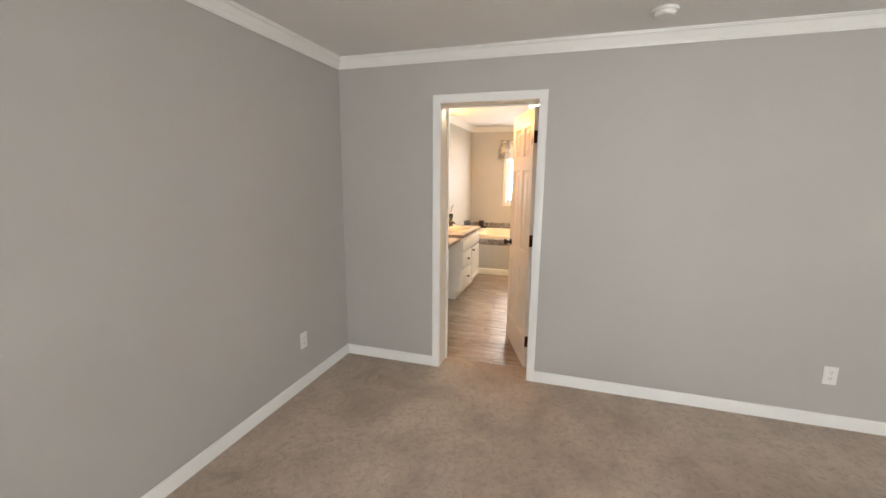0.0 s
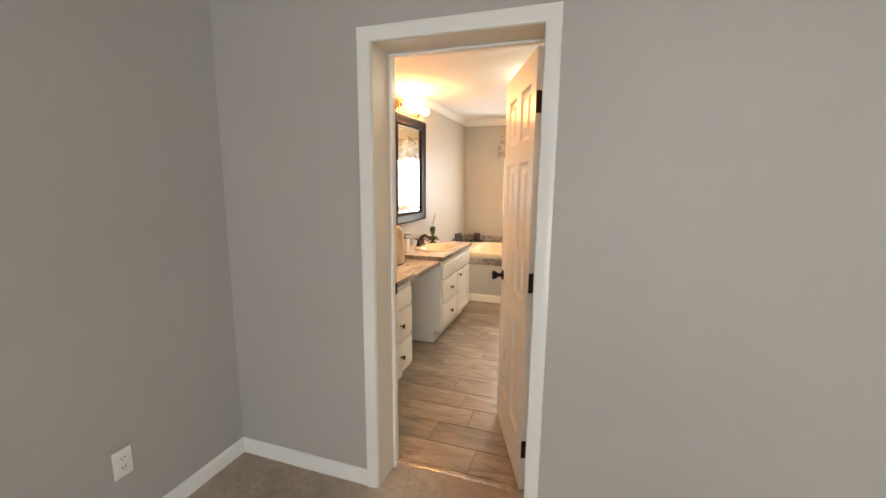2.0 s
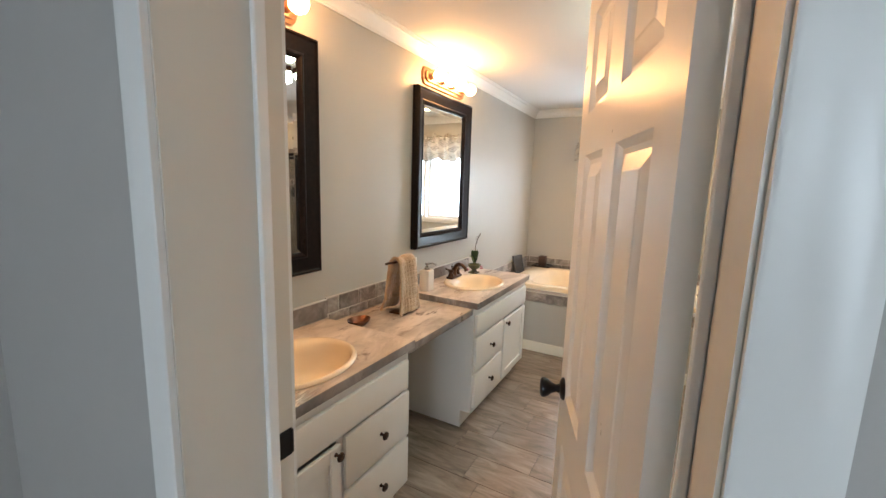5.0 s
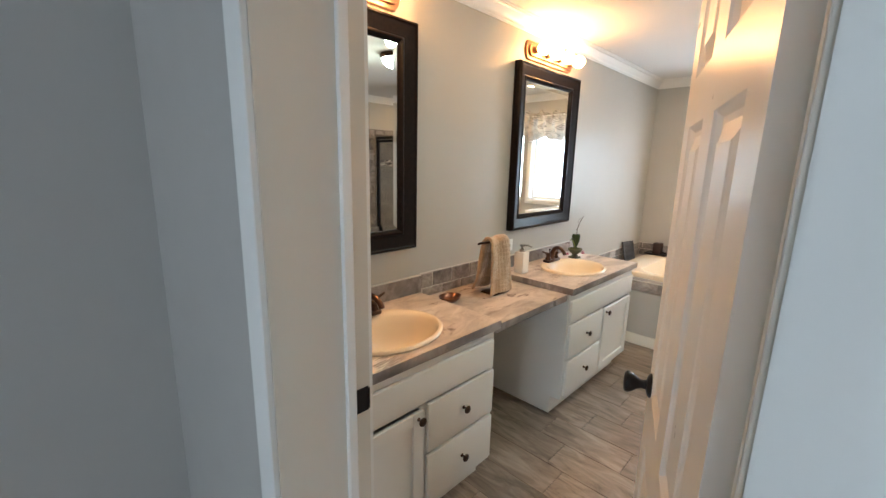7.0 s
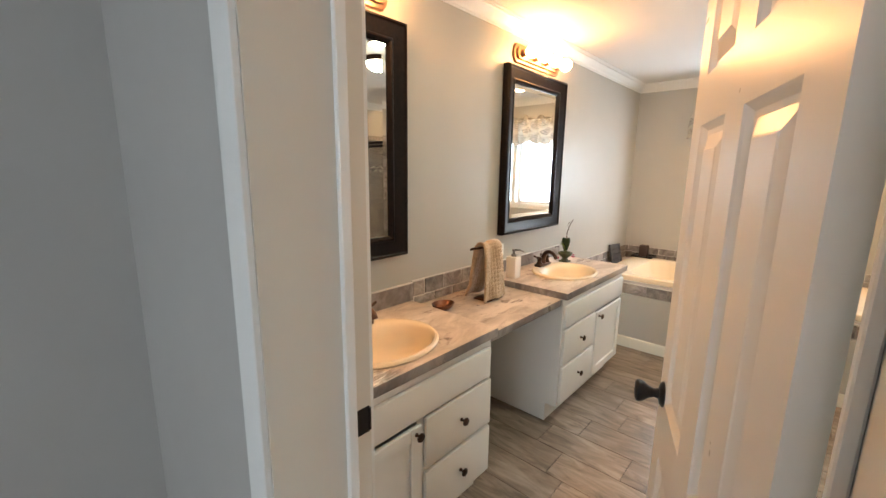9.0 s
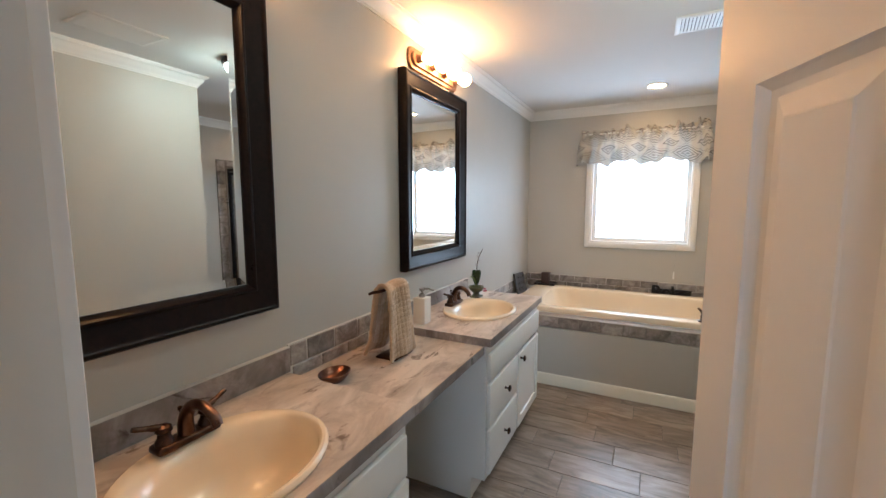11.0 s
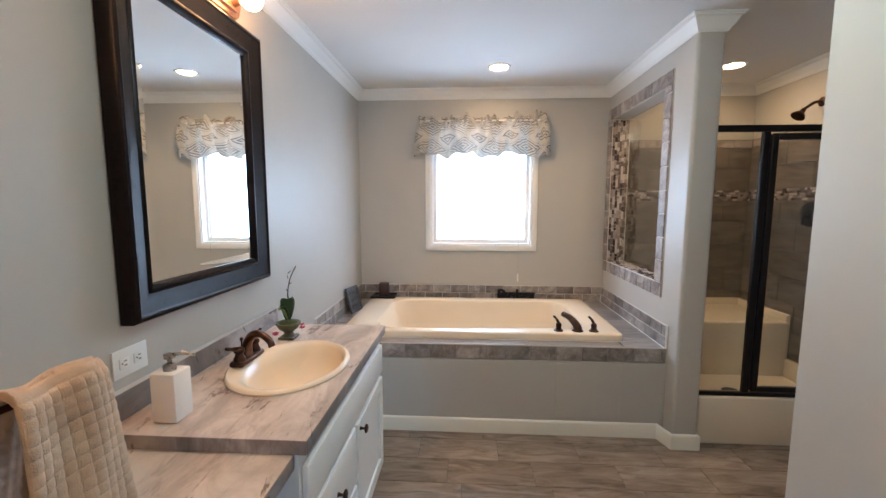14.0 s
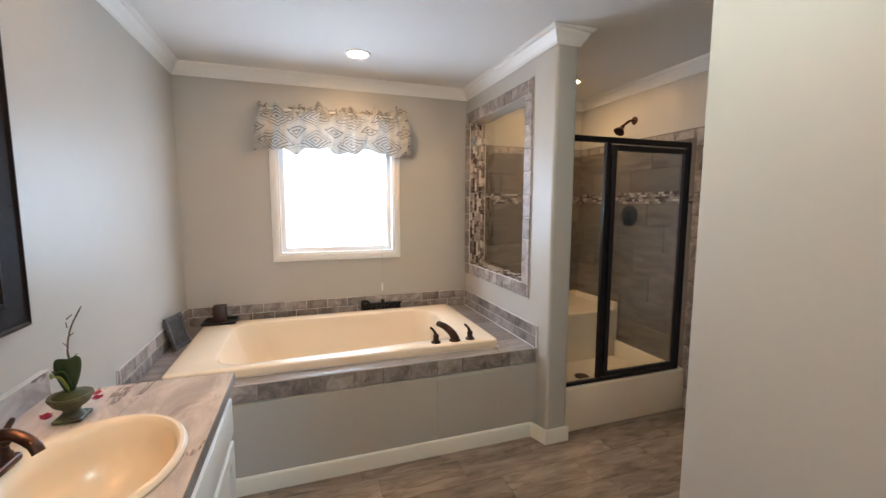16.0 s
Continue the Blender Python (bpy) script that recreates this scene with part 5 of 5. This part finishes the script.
def orchid():
    x, y, z = -1.15, 5.625, TOP + 0.0005
    p = thing("potted_orchid", x, y, z, "small bare orchid in a mossy green footed pot", "potted plant")
    part("pot", lathe(box(blank(), x - 0.034, x + 0.034, y - 0.034, y + 0.034, z, z + 0.012, 0.003), [(0, 0.010), (0.030, 0.010), (0.030, 0.012), (0.024, 0.018), (0.018, 0.026), (0.024, 0.034), (0.040, 0.046), (0.048, 0.060), (0.052, 0.066), (0.050, 0.072), (0.043, 0.070), (0.0, 0.066)], (x, y, z), 28, cap=False), M_POT, p)
    bm = lathe(blank(), [(0.043, 0.068), (0.03, 0.076), (0.01, 0.082), (0, 0.083)], (x, y, z), 14, cap=False)
    part("moss", bm, M_SOIL, p)

    def leaf(ang, length, width, rise, curl, mat_=None):
        bm = blank()
        n = 9
        rows = []
        for i in range(n + 1):
            t = i / n
            r = length * t * (1 - 0.25 * t * curl)
            h = 0.075 + rise * math.sin(t * math.pi * 0.5 * (1 + 0.3 * curl))
            wd = width * math.sin(math.pi * min(1, t * 0.95 + 0.05)) ** 0.7
            c, s_ = math.cos(ang), math.sin(ang)
            rows.append([bm.verts.new((x + c * r - s_ * k * wd, y + s_ * r + c * k * wd, z + h + abs(k) * wd * 0.3)) for k in (-1, -0.5, 0, 0.5, 1)])
        for a, b in zip(rows, rows[1:]):
            for k in range(4):
                bm.faces.new((a[k], a[k + 1], b[k + 1], b[k]))
        ob = part("leaf", bm, mat_ or M_LEAF, p)
        so = ob.modifiers.new("thick", "SOLIDIFY")
        so.thickness = 0.002
    leaf(radians(-65), 0.026, 0.029, 0.105, 0.4)
    leaf(radians(225), 0.050, 0.026, 0.060, 0.8, M_LEAFY)
    leaf(radians(250), 0.045, 0.020, 0.075, 0.5)
    leaf(radians(120), 0.050, 0.016, 0.03, 1.0)
    bm = tube(blank(), curve_pts([(x, y, z + 0.07), (x + 0.004, y + 0.006, z + 0.15), (x + 0.002, y + 0.002, z + 0.20), (x + 0.010, y + 0.012, z + 0.26), (x + 0.030, y + 0.030, z + 0.315)], 5), [0.003] * 10 + [0.0022] * 10 + [0.0012], 7)
    for h, dx, dy in ((0.17, 0.014, 0.010), (0.205, -0.014, 0.004), (0.235, 0.016, -0.004), (0.262, -0.008, 0.014), (0.285, 0.012, 0.004)):
        tube(bm, [(x + 0.004, y + 0.006, z + h), (x + 0.004 + dx, y + 0.006 + dy, z + h + 0.012)], [0.0018, 0.0012], 6)
    part("stem", bm, M_STEM, p, "bare knobbly flower stem")
    for k, (dx, dy, dz) in enumerate(((0.044, 0.034, 0.048), (0.050, 0.024, 0.038), (0.042, 0.044, 0.030), (-0.045, -0.030, 0.026), (-0.050, -0.020, 0.016))):
        bm = blank()
        n = 5
        for q in range(n):
            a = 2 * math.pi * q / n + k
            c = Vector((x + dx, y + dy, z + dz))
            u = Vector((math.cos(a), math.sin(a), 0.5)) * 0.016
            v2 = Vector((-math.sin(a), math.cos(a), 0.1)) * 0.008
            vs = [bm.verts.new(c), bm.verts.new(c + u * 0.6 + v2), bm.verts.new(c + u), bm.verts.new(c + u * 0.6 - v2)]
            bm.faces.new(vs)
        part("blossom", bm, M_PETAL, p, "magenta blossom")


soap_dispenser()
dish()
towel_stand()
orchid()


# ---- things round the tub ----
def candle():
    x, y, z = -1.085, 7.375, DECK + 0.046
    h = thing("candle_holder", x, y, z, "black square tray under the candle", "candle tray")
    bm = box(blank(), x - 0.10, x + 0.10, y - 0.075, y + 0.075, z, z + 0.008, 0.003)
    for a, b, c, d in ((-0.106, -0.094, -0.081, 0.081), (0.094, 0.106, -0.081, 0.081), (-0.094, 0.094, -0.081, -0.069), (-0.094, 0.094, 0.069, 0.081)):
        box(bm, x + a, x + b, y + c, y + d, z + 0.004, z + 0.016, 0.002)
    part("tray", bm, M_BLACK, h)
    bm = box(blank(), x - 0.039, x + 0.039, y - 0.039, y + 0.039, z + 0.009, z + 0.122, 0.005, 2)
    single("candle", bm, M_CANDLE, "square dark brown pillar candle", "candle")


def plaque():
    p = thing("carved_plaque", -1.27, 7.20, DECK + 0.0, "dark square openwork plaque leaning on the splash tiles", "decorative plaque")
    p.location = (-1.237, 7.04, DECK + 0.002)
    p.rotation_euler = (0, radians(-14), radians(-12))
    w, hh = 0.088, 0.20
    part("board", sweep(blank(), [(-w, 0), (-w, hh), (w, hh), (w, 0)], [(0, 0), (0, 0.016), (-0.02, 0.016), (-0.02, 0)], lambda a, b, c: (c - 0.008, a, b), True), M_SLATE, p, local=True)
    bm = blank()
    for i in range(3):
        for j in range(3):
            cy, cz = -0.042 + i * 0.042, 0.05 + j * 0.05
            lathe(bm, [(0.017, -0.003), (0.019, 0.003), (0.012, 0.005), (0.009, -0.002)], (0, cy, cz), 12, axis="x", cap=False)
    box(bm, -0.004, 0.001, -w + 0.018, w - 0.018, 0.018, hh - 0.018)
    part("carving", bm, M_SLATE, p, local=True)


def word_sign():
    s = thing("word_sign", 0.055, 7.44, DECK, "black metal cut-out word sign standing behind the tub", "word sign")
    bm = blank()
    box(bm, -0.105, 0.215, 7.445, 7.462, DECK + 0.001, DECK + 0.082, 0.003)
    part("sign_base", bm, M_BLACK, s)
    cu = bpy.data.curves.new("word", "FONT")
    cu.body, cu.size, cu.extrude, cu.offset, cu.align_x = "Relax", 0.125, 0.005, 0.004, "CENTER"
    ob = new("letters", cu)
    dg = bpy.context.evaluated_depsgraph_get()
    me = bpy.data.meshes.new_from_object(ob.evaluated_get(dg))
    bpy.data.objects.remove(ob)
    me.materials.clear()
    me.materials.append(M_BLACK)
    me.transform(Matrix.Translation((0.055, 7.440, DECK + 0.024)) @ Matrix.Rotation(radians(90), 4, "X") @ Matrix.Diagonal((1.18, 1, 1, 1)))
    o = new("letters", me)
    o.parent = s
    o.matrix_parent_inverse = Matrix.Translation(-s.location)


candle()
plaque()
word_sign()

# ---- outside ----
single("ground", box(blank(), -300, 300, -300, 300, -0.9, -0.7), M_GROUND, "pale open ground outside the house", "ground", kind="structure", smooth=False)


# ---- tiles: pieces of floor, deck, splash and shower ----
random.seed(5)
PW, PL, GAP = 0.1945, 0.447, 0.003
OFF = {-4: -0.109, -3: -0.109, -2: 0.05, -1: -0.22, 0: -0.32, 1: -0.435, 2: -0.556, 3: -0.20, 4: -0.354, 5: -0.648, 6: -0.50, 7: -0.582, 8: -0.274, 9: -0.393, 10: -0.02, 11: -0.19}
Y0 = 3.904
X = Vector((1, 0, 0))
Y = Vector((0, 1, 0))
Z = Vector((0, 0, 1))


def floor_rows():
    k = -4
    while Y0 + k * PW < APRON + 0.0:
        ya, yb = max(Y0 + k * PW, 3.285), min(Y0 + (k + 1) * PW, 6.36)
        if yb - ya > 0.02:
            off = OFF.get(k, -0.25 + 0.205 * ((k * 2) % 3) + random.uniform(-0.04, 0.04))
            x = off - PL * 6
            while x < EX:
                a, b = max(x, WX + 0.004), min(x + PL, EX - 0.004)
                if ya > PY - 0.25 or a < PX + 0.02:
                    if b - a > 0.03:
                        lay("plank", b - a - GAP, yb - ya - GAP, 0.0045, M_FLOOR, floor_bath, ((a + b) / 2, (ya + yb) / 2, -0.0035), X * random.choice((1, -1)), Z, 0.0012)
                x += PL
        k += 1


floor_rows()


def courses(parent, start, along, out, up, length, rows, material, tile_w, first, name="tile", t=0.0055, gap=0.0045, rough=0.0018, variants=5):
    """Courses of tiles on a plane: rows of (foot, height, shift)."""
    start, along, out, up = map(Vector, (start, along, out, up))
    for foot, height, shift in rows:
        x = -shift * tile_w
        while x < length - 0.01:
            a, b = max(x, 0), min(x + tile_w, length)
            if b - a > 0.018:
                c = start + along * ((a + b) / 2) + up * (foot + height / 2)
                lay(name, b - a - gap, height - gap, t, material, parent, c, along, out, 0.003, rough, variants)
            x += tile_w


def tiles_on(parent, start, along, out, length, rows, material, tile_w, **kw):
    a, o = Vector(along), Vector(out)
    courses(parent, start, a, o, o.cross(a), length, rows, material, tile_w, 0, **kw)


# the up direction of each course is out x along
S = 0.1535
tiles_on(deck, (WX + 0.004, 6.342, 0.463), X, -Y, TX0 - WX - 0.006, [(0, DECK - 0.464, 0.35)], M_STONE, S)
two = [(0, 0.068, 0.3), (0.068, 0.068, 0.8)]
tiles_on(deck, (WX + 0.008, NY - 0.005, DECK - 0.003), X, -Y, TX0 - WX - 0.016, two, M_STONE, S)
tiles_on(deck, (WX + 0.005, 6.342, DECK - 0.003), Y, X, NY - 6.342 - 0.006, two, M_STONE, S)
tiles_on(deck, (TX0 - 0.005, NY - 0.006, DECK - 0.003), -Y, -X, NY - 6.342 - 0.006, two, M_STONE, S)
# deck top: planks on the ledges
for x0, x1 in ((WX + 0.006, TUBX0 + 0.03), (TUBX1 - 0.03, TX0 - 0.006)):
    y = 6.345
    while y < NY - 0.03:
        y2 = min(y + PW, NY - 0.01)
        lay("plank", x1 - x0 - GAP, y2 - y - GAP, 0.008, M_LEDGE, deck, ((x0 + x1) / 2, (y + y2) / 2, DECK - 0.0085), X, Z, 0.0012)
        y = y2
lay("plank", TUBX1 - TUBX0 - 0.07, TUBY0 - 6.345 + 0.02, 0.008, M_LEDGE, deck, ((TUBX0 + TUBX1) / 2, (6.345 + TUBY0 + 0.02) / 2, DECK - 0.0085), X, Z)
lay("plank", TUBX1 - TUBX0 - 0.07, NY - 0.012 - TUBY1 + 0.02, 0.008, M_LEDGE, deck, ((TUBX0 + TUBX1) / 2, (TUBY1 - 0.02 + NY - 0.012) / 2, DECK - 0.0085), X, Z)

# tile splash over the lower counter
splash = thing("tile_backsplash", WX, 4.54, LOW, "two courses of tumbled stone tile above the lower counter", "tile backsplash", kind="structure")
part("splash_bed", box(blank(), WX + 0.0005, WX + 0.009, 4.206, 4.867, LOW + 0.0005, 0.914), M_GROUTL, splash, smooth=False)
tiles_on(splash, (WX + 0.007, 4.21, LOW + 0.001), Y, X, 4.866 - 4.21, [(0, 0.050, -0.06), (0.050, 0.084, 0.45)], M_STONE, S, t=0.006)

# framed opening in the tub wall
surround = thing("opening_surround", TX0, 6.97, 0.84, "tumbled stone tile frame round the opening into the shower", "tile surround", kind="structure")
O0, O1, OZ0, OZ1, TW = 6.525, 7.41, 0.925, 2.09, 0.088
bm = blank()
box(bm, TX0 - 0.005, TX0 - 0.0005, O0 - TW, O1 + 0.085, OZ0 - TW, OZ0)
box(bm, TX0 - 0.005, TX0 - 0.0005, O0 - TW, O1 + 0.085, OZ1, OZ1 + TW)
box(bm, TX0 - 0.005, TX0 - 0.0005, O0 - TW, O0, OZ0, OZ1)
box(bm, TX0 - 0.005, TX0 - 0.0005, O1, O1 + 0.085, OZ0, OZ1)
box(bm, TX0 - 0.004, TX1, O1 - 0.004, O1 - 0.0005, OZ0, OZ1)
box(bm, TX0 - 0.004, TX1, O0 + 0.0005, O0 + 0.004, OZ0, OZ1)
box(bm, TX0 - 0.004, TX1, O0, O1, OZ0 + 0.0005, OZ0 + 0.004)
part("surround_bed", bm, M_GROUTL, surround, smooth=False)
tiles_on(surround, (TX0 - 0.004, O1 + 0.085, OZ0 - TW), -Y, -X, O1 + 0.085 - O0 + TW, [(0, TW, 0.2)], M_STONE, 0.105)
tiles_on(surround, (TX0 - 0.004, O1 + 0.085, OZ1), -Y, -X, O1 + 0.085 - O0 + TW, [(0, TW, 0.5)], M_STONE, 0.105)
for y0, y1 in ((O0 - TW, O0), (O1, O1 + 0.085)):
    z = OZ0
    while z < OZ1 - 0.01:
        z2 = min(z + 0.14, OZ1)
        lay("tile", z2 - z - 0.005, y1 - y0 - 0.005, 0.010, M_STONE, surround, (TX0 - 0.004, (y0 + y1) / 2, (z + z2) / 2), Z, -X, 0.003, 0.0018, 5)
        z = z2


def sticks(bm, start, along, up, out, length, height, pitch=0.0175, sizes=(0.022, 0.035, 0.048)):
    """Short mosaic sticks of mixed length on a plane."""
    start, along, up, out = map(Vector, (start, along, up, out))
    rows = int(round(height / pitch))
    for r in range(rows):
        p = -random.uniform(0, 0.04)
        while p < length:
            l = random.choice(sizes)
            a, b = max(p, 0), min(p + l, length)
            if b - a > 0.006:
                c0, c1 = a + 0.001, b - 0.001
                d0, d1 = r * pitch + 0.001, (r + 1) * pitch - 0.001
                t = random.choice((0.006, 0.0075))
                q = [start + along * u + up * v for u, v in ((c0, d0), (c1, d0), (c1, d1), (c0, d1))]
                lo = [bm.verts.new(v) for v in q]
                hi = [bm.verts.new(v + out * t) for v in q]
                for i in range(4):
                    bm.faces.new((lo[i], lo[(i + 1) % 4], hi[(i + 1) % 4], hi[i]))
                bm.faces.new(hi)
            p += l


bm = blank()
for yy, o in ((O1 - 0.003, -Y), (O0 + 0.003, Y)):
    sticks(bm, (TX0 - 0.002, yy, OZ0 + 0.008), Z, X, o, OZ1 - OZ0 - 0.016, TX1 - TX0, 0.0190, (0.026, 0.042, 0.06))
for zz, o in ((OZ0 + 0.003, Z),):
    sticks(bm, (TX0 - 0.002, O0 + 0.01, zz), Y, X, o, O1 - O0 - 0.02, TX1 - TX0, 0.0190, (0.026, 0.042, 0.06))
tagged(part("mosaic", bm, M_MOSAIC, surround, "mixed stone and glass stick mosaic lining the opening", smooth=False), kind="stuff")
g = part("opening_glass", box(blank(), TX1 - 0.035, TX1 - 0.029, O0 + 0.012, O1 - 0.012, OZ0 + 0.012, OZ1 - 0.012), M_SHGLASS, surround, "fixed clear glass pane", smooth=False)
g.visible_shadow = False

# shower walls
shower = thing("shower_wall_tile", 1.46, NY, 0.29, "wood-look plank tile shower walls with a mosaic band and stone border", "shower tile", kind="structure")
ZM0, ZM1, ZT = 1.430, 1.517, 1.865
bm = blank()
box(bm, TX1 + 0.0005, EX - 0.0005, NY - 0.006, NY - 0.0005, 0.2, ZT + 0.066)
box(bm, EX - 0.006, EX - 0.0005, 6.345, NY - 0.006, 0.2, ZT + 0.066)
box(bm, EX - 0.006, EX - 0.0005, 6.195, 6.345, 0.0, ZT + 0.066)
box(bm, TX1 + 0.0005, TX1 + 0.006, O1 + 0.001, NY - 0.006, 0.2, ZT + 0.066)
box(bm, TX1 + 0.0005, TX1 + 0.006, 6.33, O0 - 0.001, 0.2, ZT + 0.066)
box(bm, TX1 + 0.0005, TX1 + 0.006, O0 - 0.001, O1 + 0.001, 0.2, OZ0 - 0.001)
part("tile_bed", bm, M_GROUTF, shower, smooth=False)
planks = []
z, s = 0.29, 0.35
while z < ZM0 - 0.02:
    h = min(PW, ZM0 - z)
    planks.append((z, h, s))
    z, s = z + h, (s + 0.37) % 1
planks += [(ZM1, 0.174, 0.6), (ZM1 + 0.174, 0.174, 0.15)]
kw = dict(name="plank", t=0.006, gap=0.003, rough=0.0, variants=1)
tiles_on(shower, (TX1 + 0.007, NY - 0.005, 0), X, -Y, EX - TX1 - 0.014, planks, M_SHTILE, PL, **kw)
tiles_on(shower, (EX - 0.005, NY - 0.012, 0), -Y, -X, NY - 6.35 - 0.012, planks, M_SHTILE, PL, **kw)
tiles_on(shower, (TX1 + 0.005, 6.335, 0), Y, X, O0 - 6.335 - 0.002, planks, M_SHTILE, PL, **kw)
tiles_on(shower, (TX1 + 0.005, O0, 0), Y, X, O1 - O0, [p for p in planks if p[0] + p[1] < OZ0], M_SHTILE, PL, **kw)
border = [(ZT, 0.062, 0.4)]
tiles_on(shower, (TX1 + 0.007, NY - 0.005, 0), X, -Y, EX - TX1 - 0.014, border, M_STONE, S)
tiles_on(shower, (EX - 0.005, NY - 0.012, 0), -Y, -X, NY - 6.30 - 0.012, border, M_STONE, S)
z = 0.005
while z < ZT + 0.06:
    z2 = min(z + 0.15, ZT + 0.062)
    lay("tile", z2 - z - 0.005, 0.098, 0.010, M_STONE, shower, (EX - 0.005, 6.248, (z + z2) / 2), Z, -X, 0.003, 0.0018, 5)
    z = z2
bm = blank()
sticks(bm, (TX1 + 0.007, NY - 0.005, ZM0 + 0.002), X, Z, -Y, EX - TX1 - 0.014, ZM1 - ZM0 - 0.003)
sticks(bm, (EX - 0.005, NY - 0.012, ZM0 + 0.002), -Y, Z, -X, NY - 6.31, ZM1 - ZM0 - 0.003)
tagged(part("mosaic_band", bm, M_MOSAIC, shower, "mixed stone and glass stick mosaic band", smooth=False), kind="stuff")
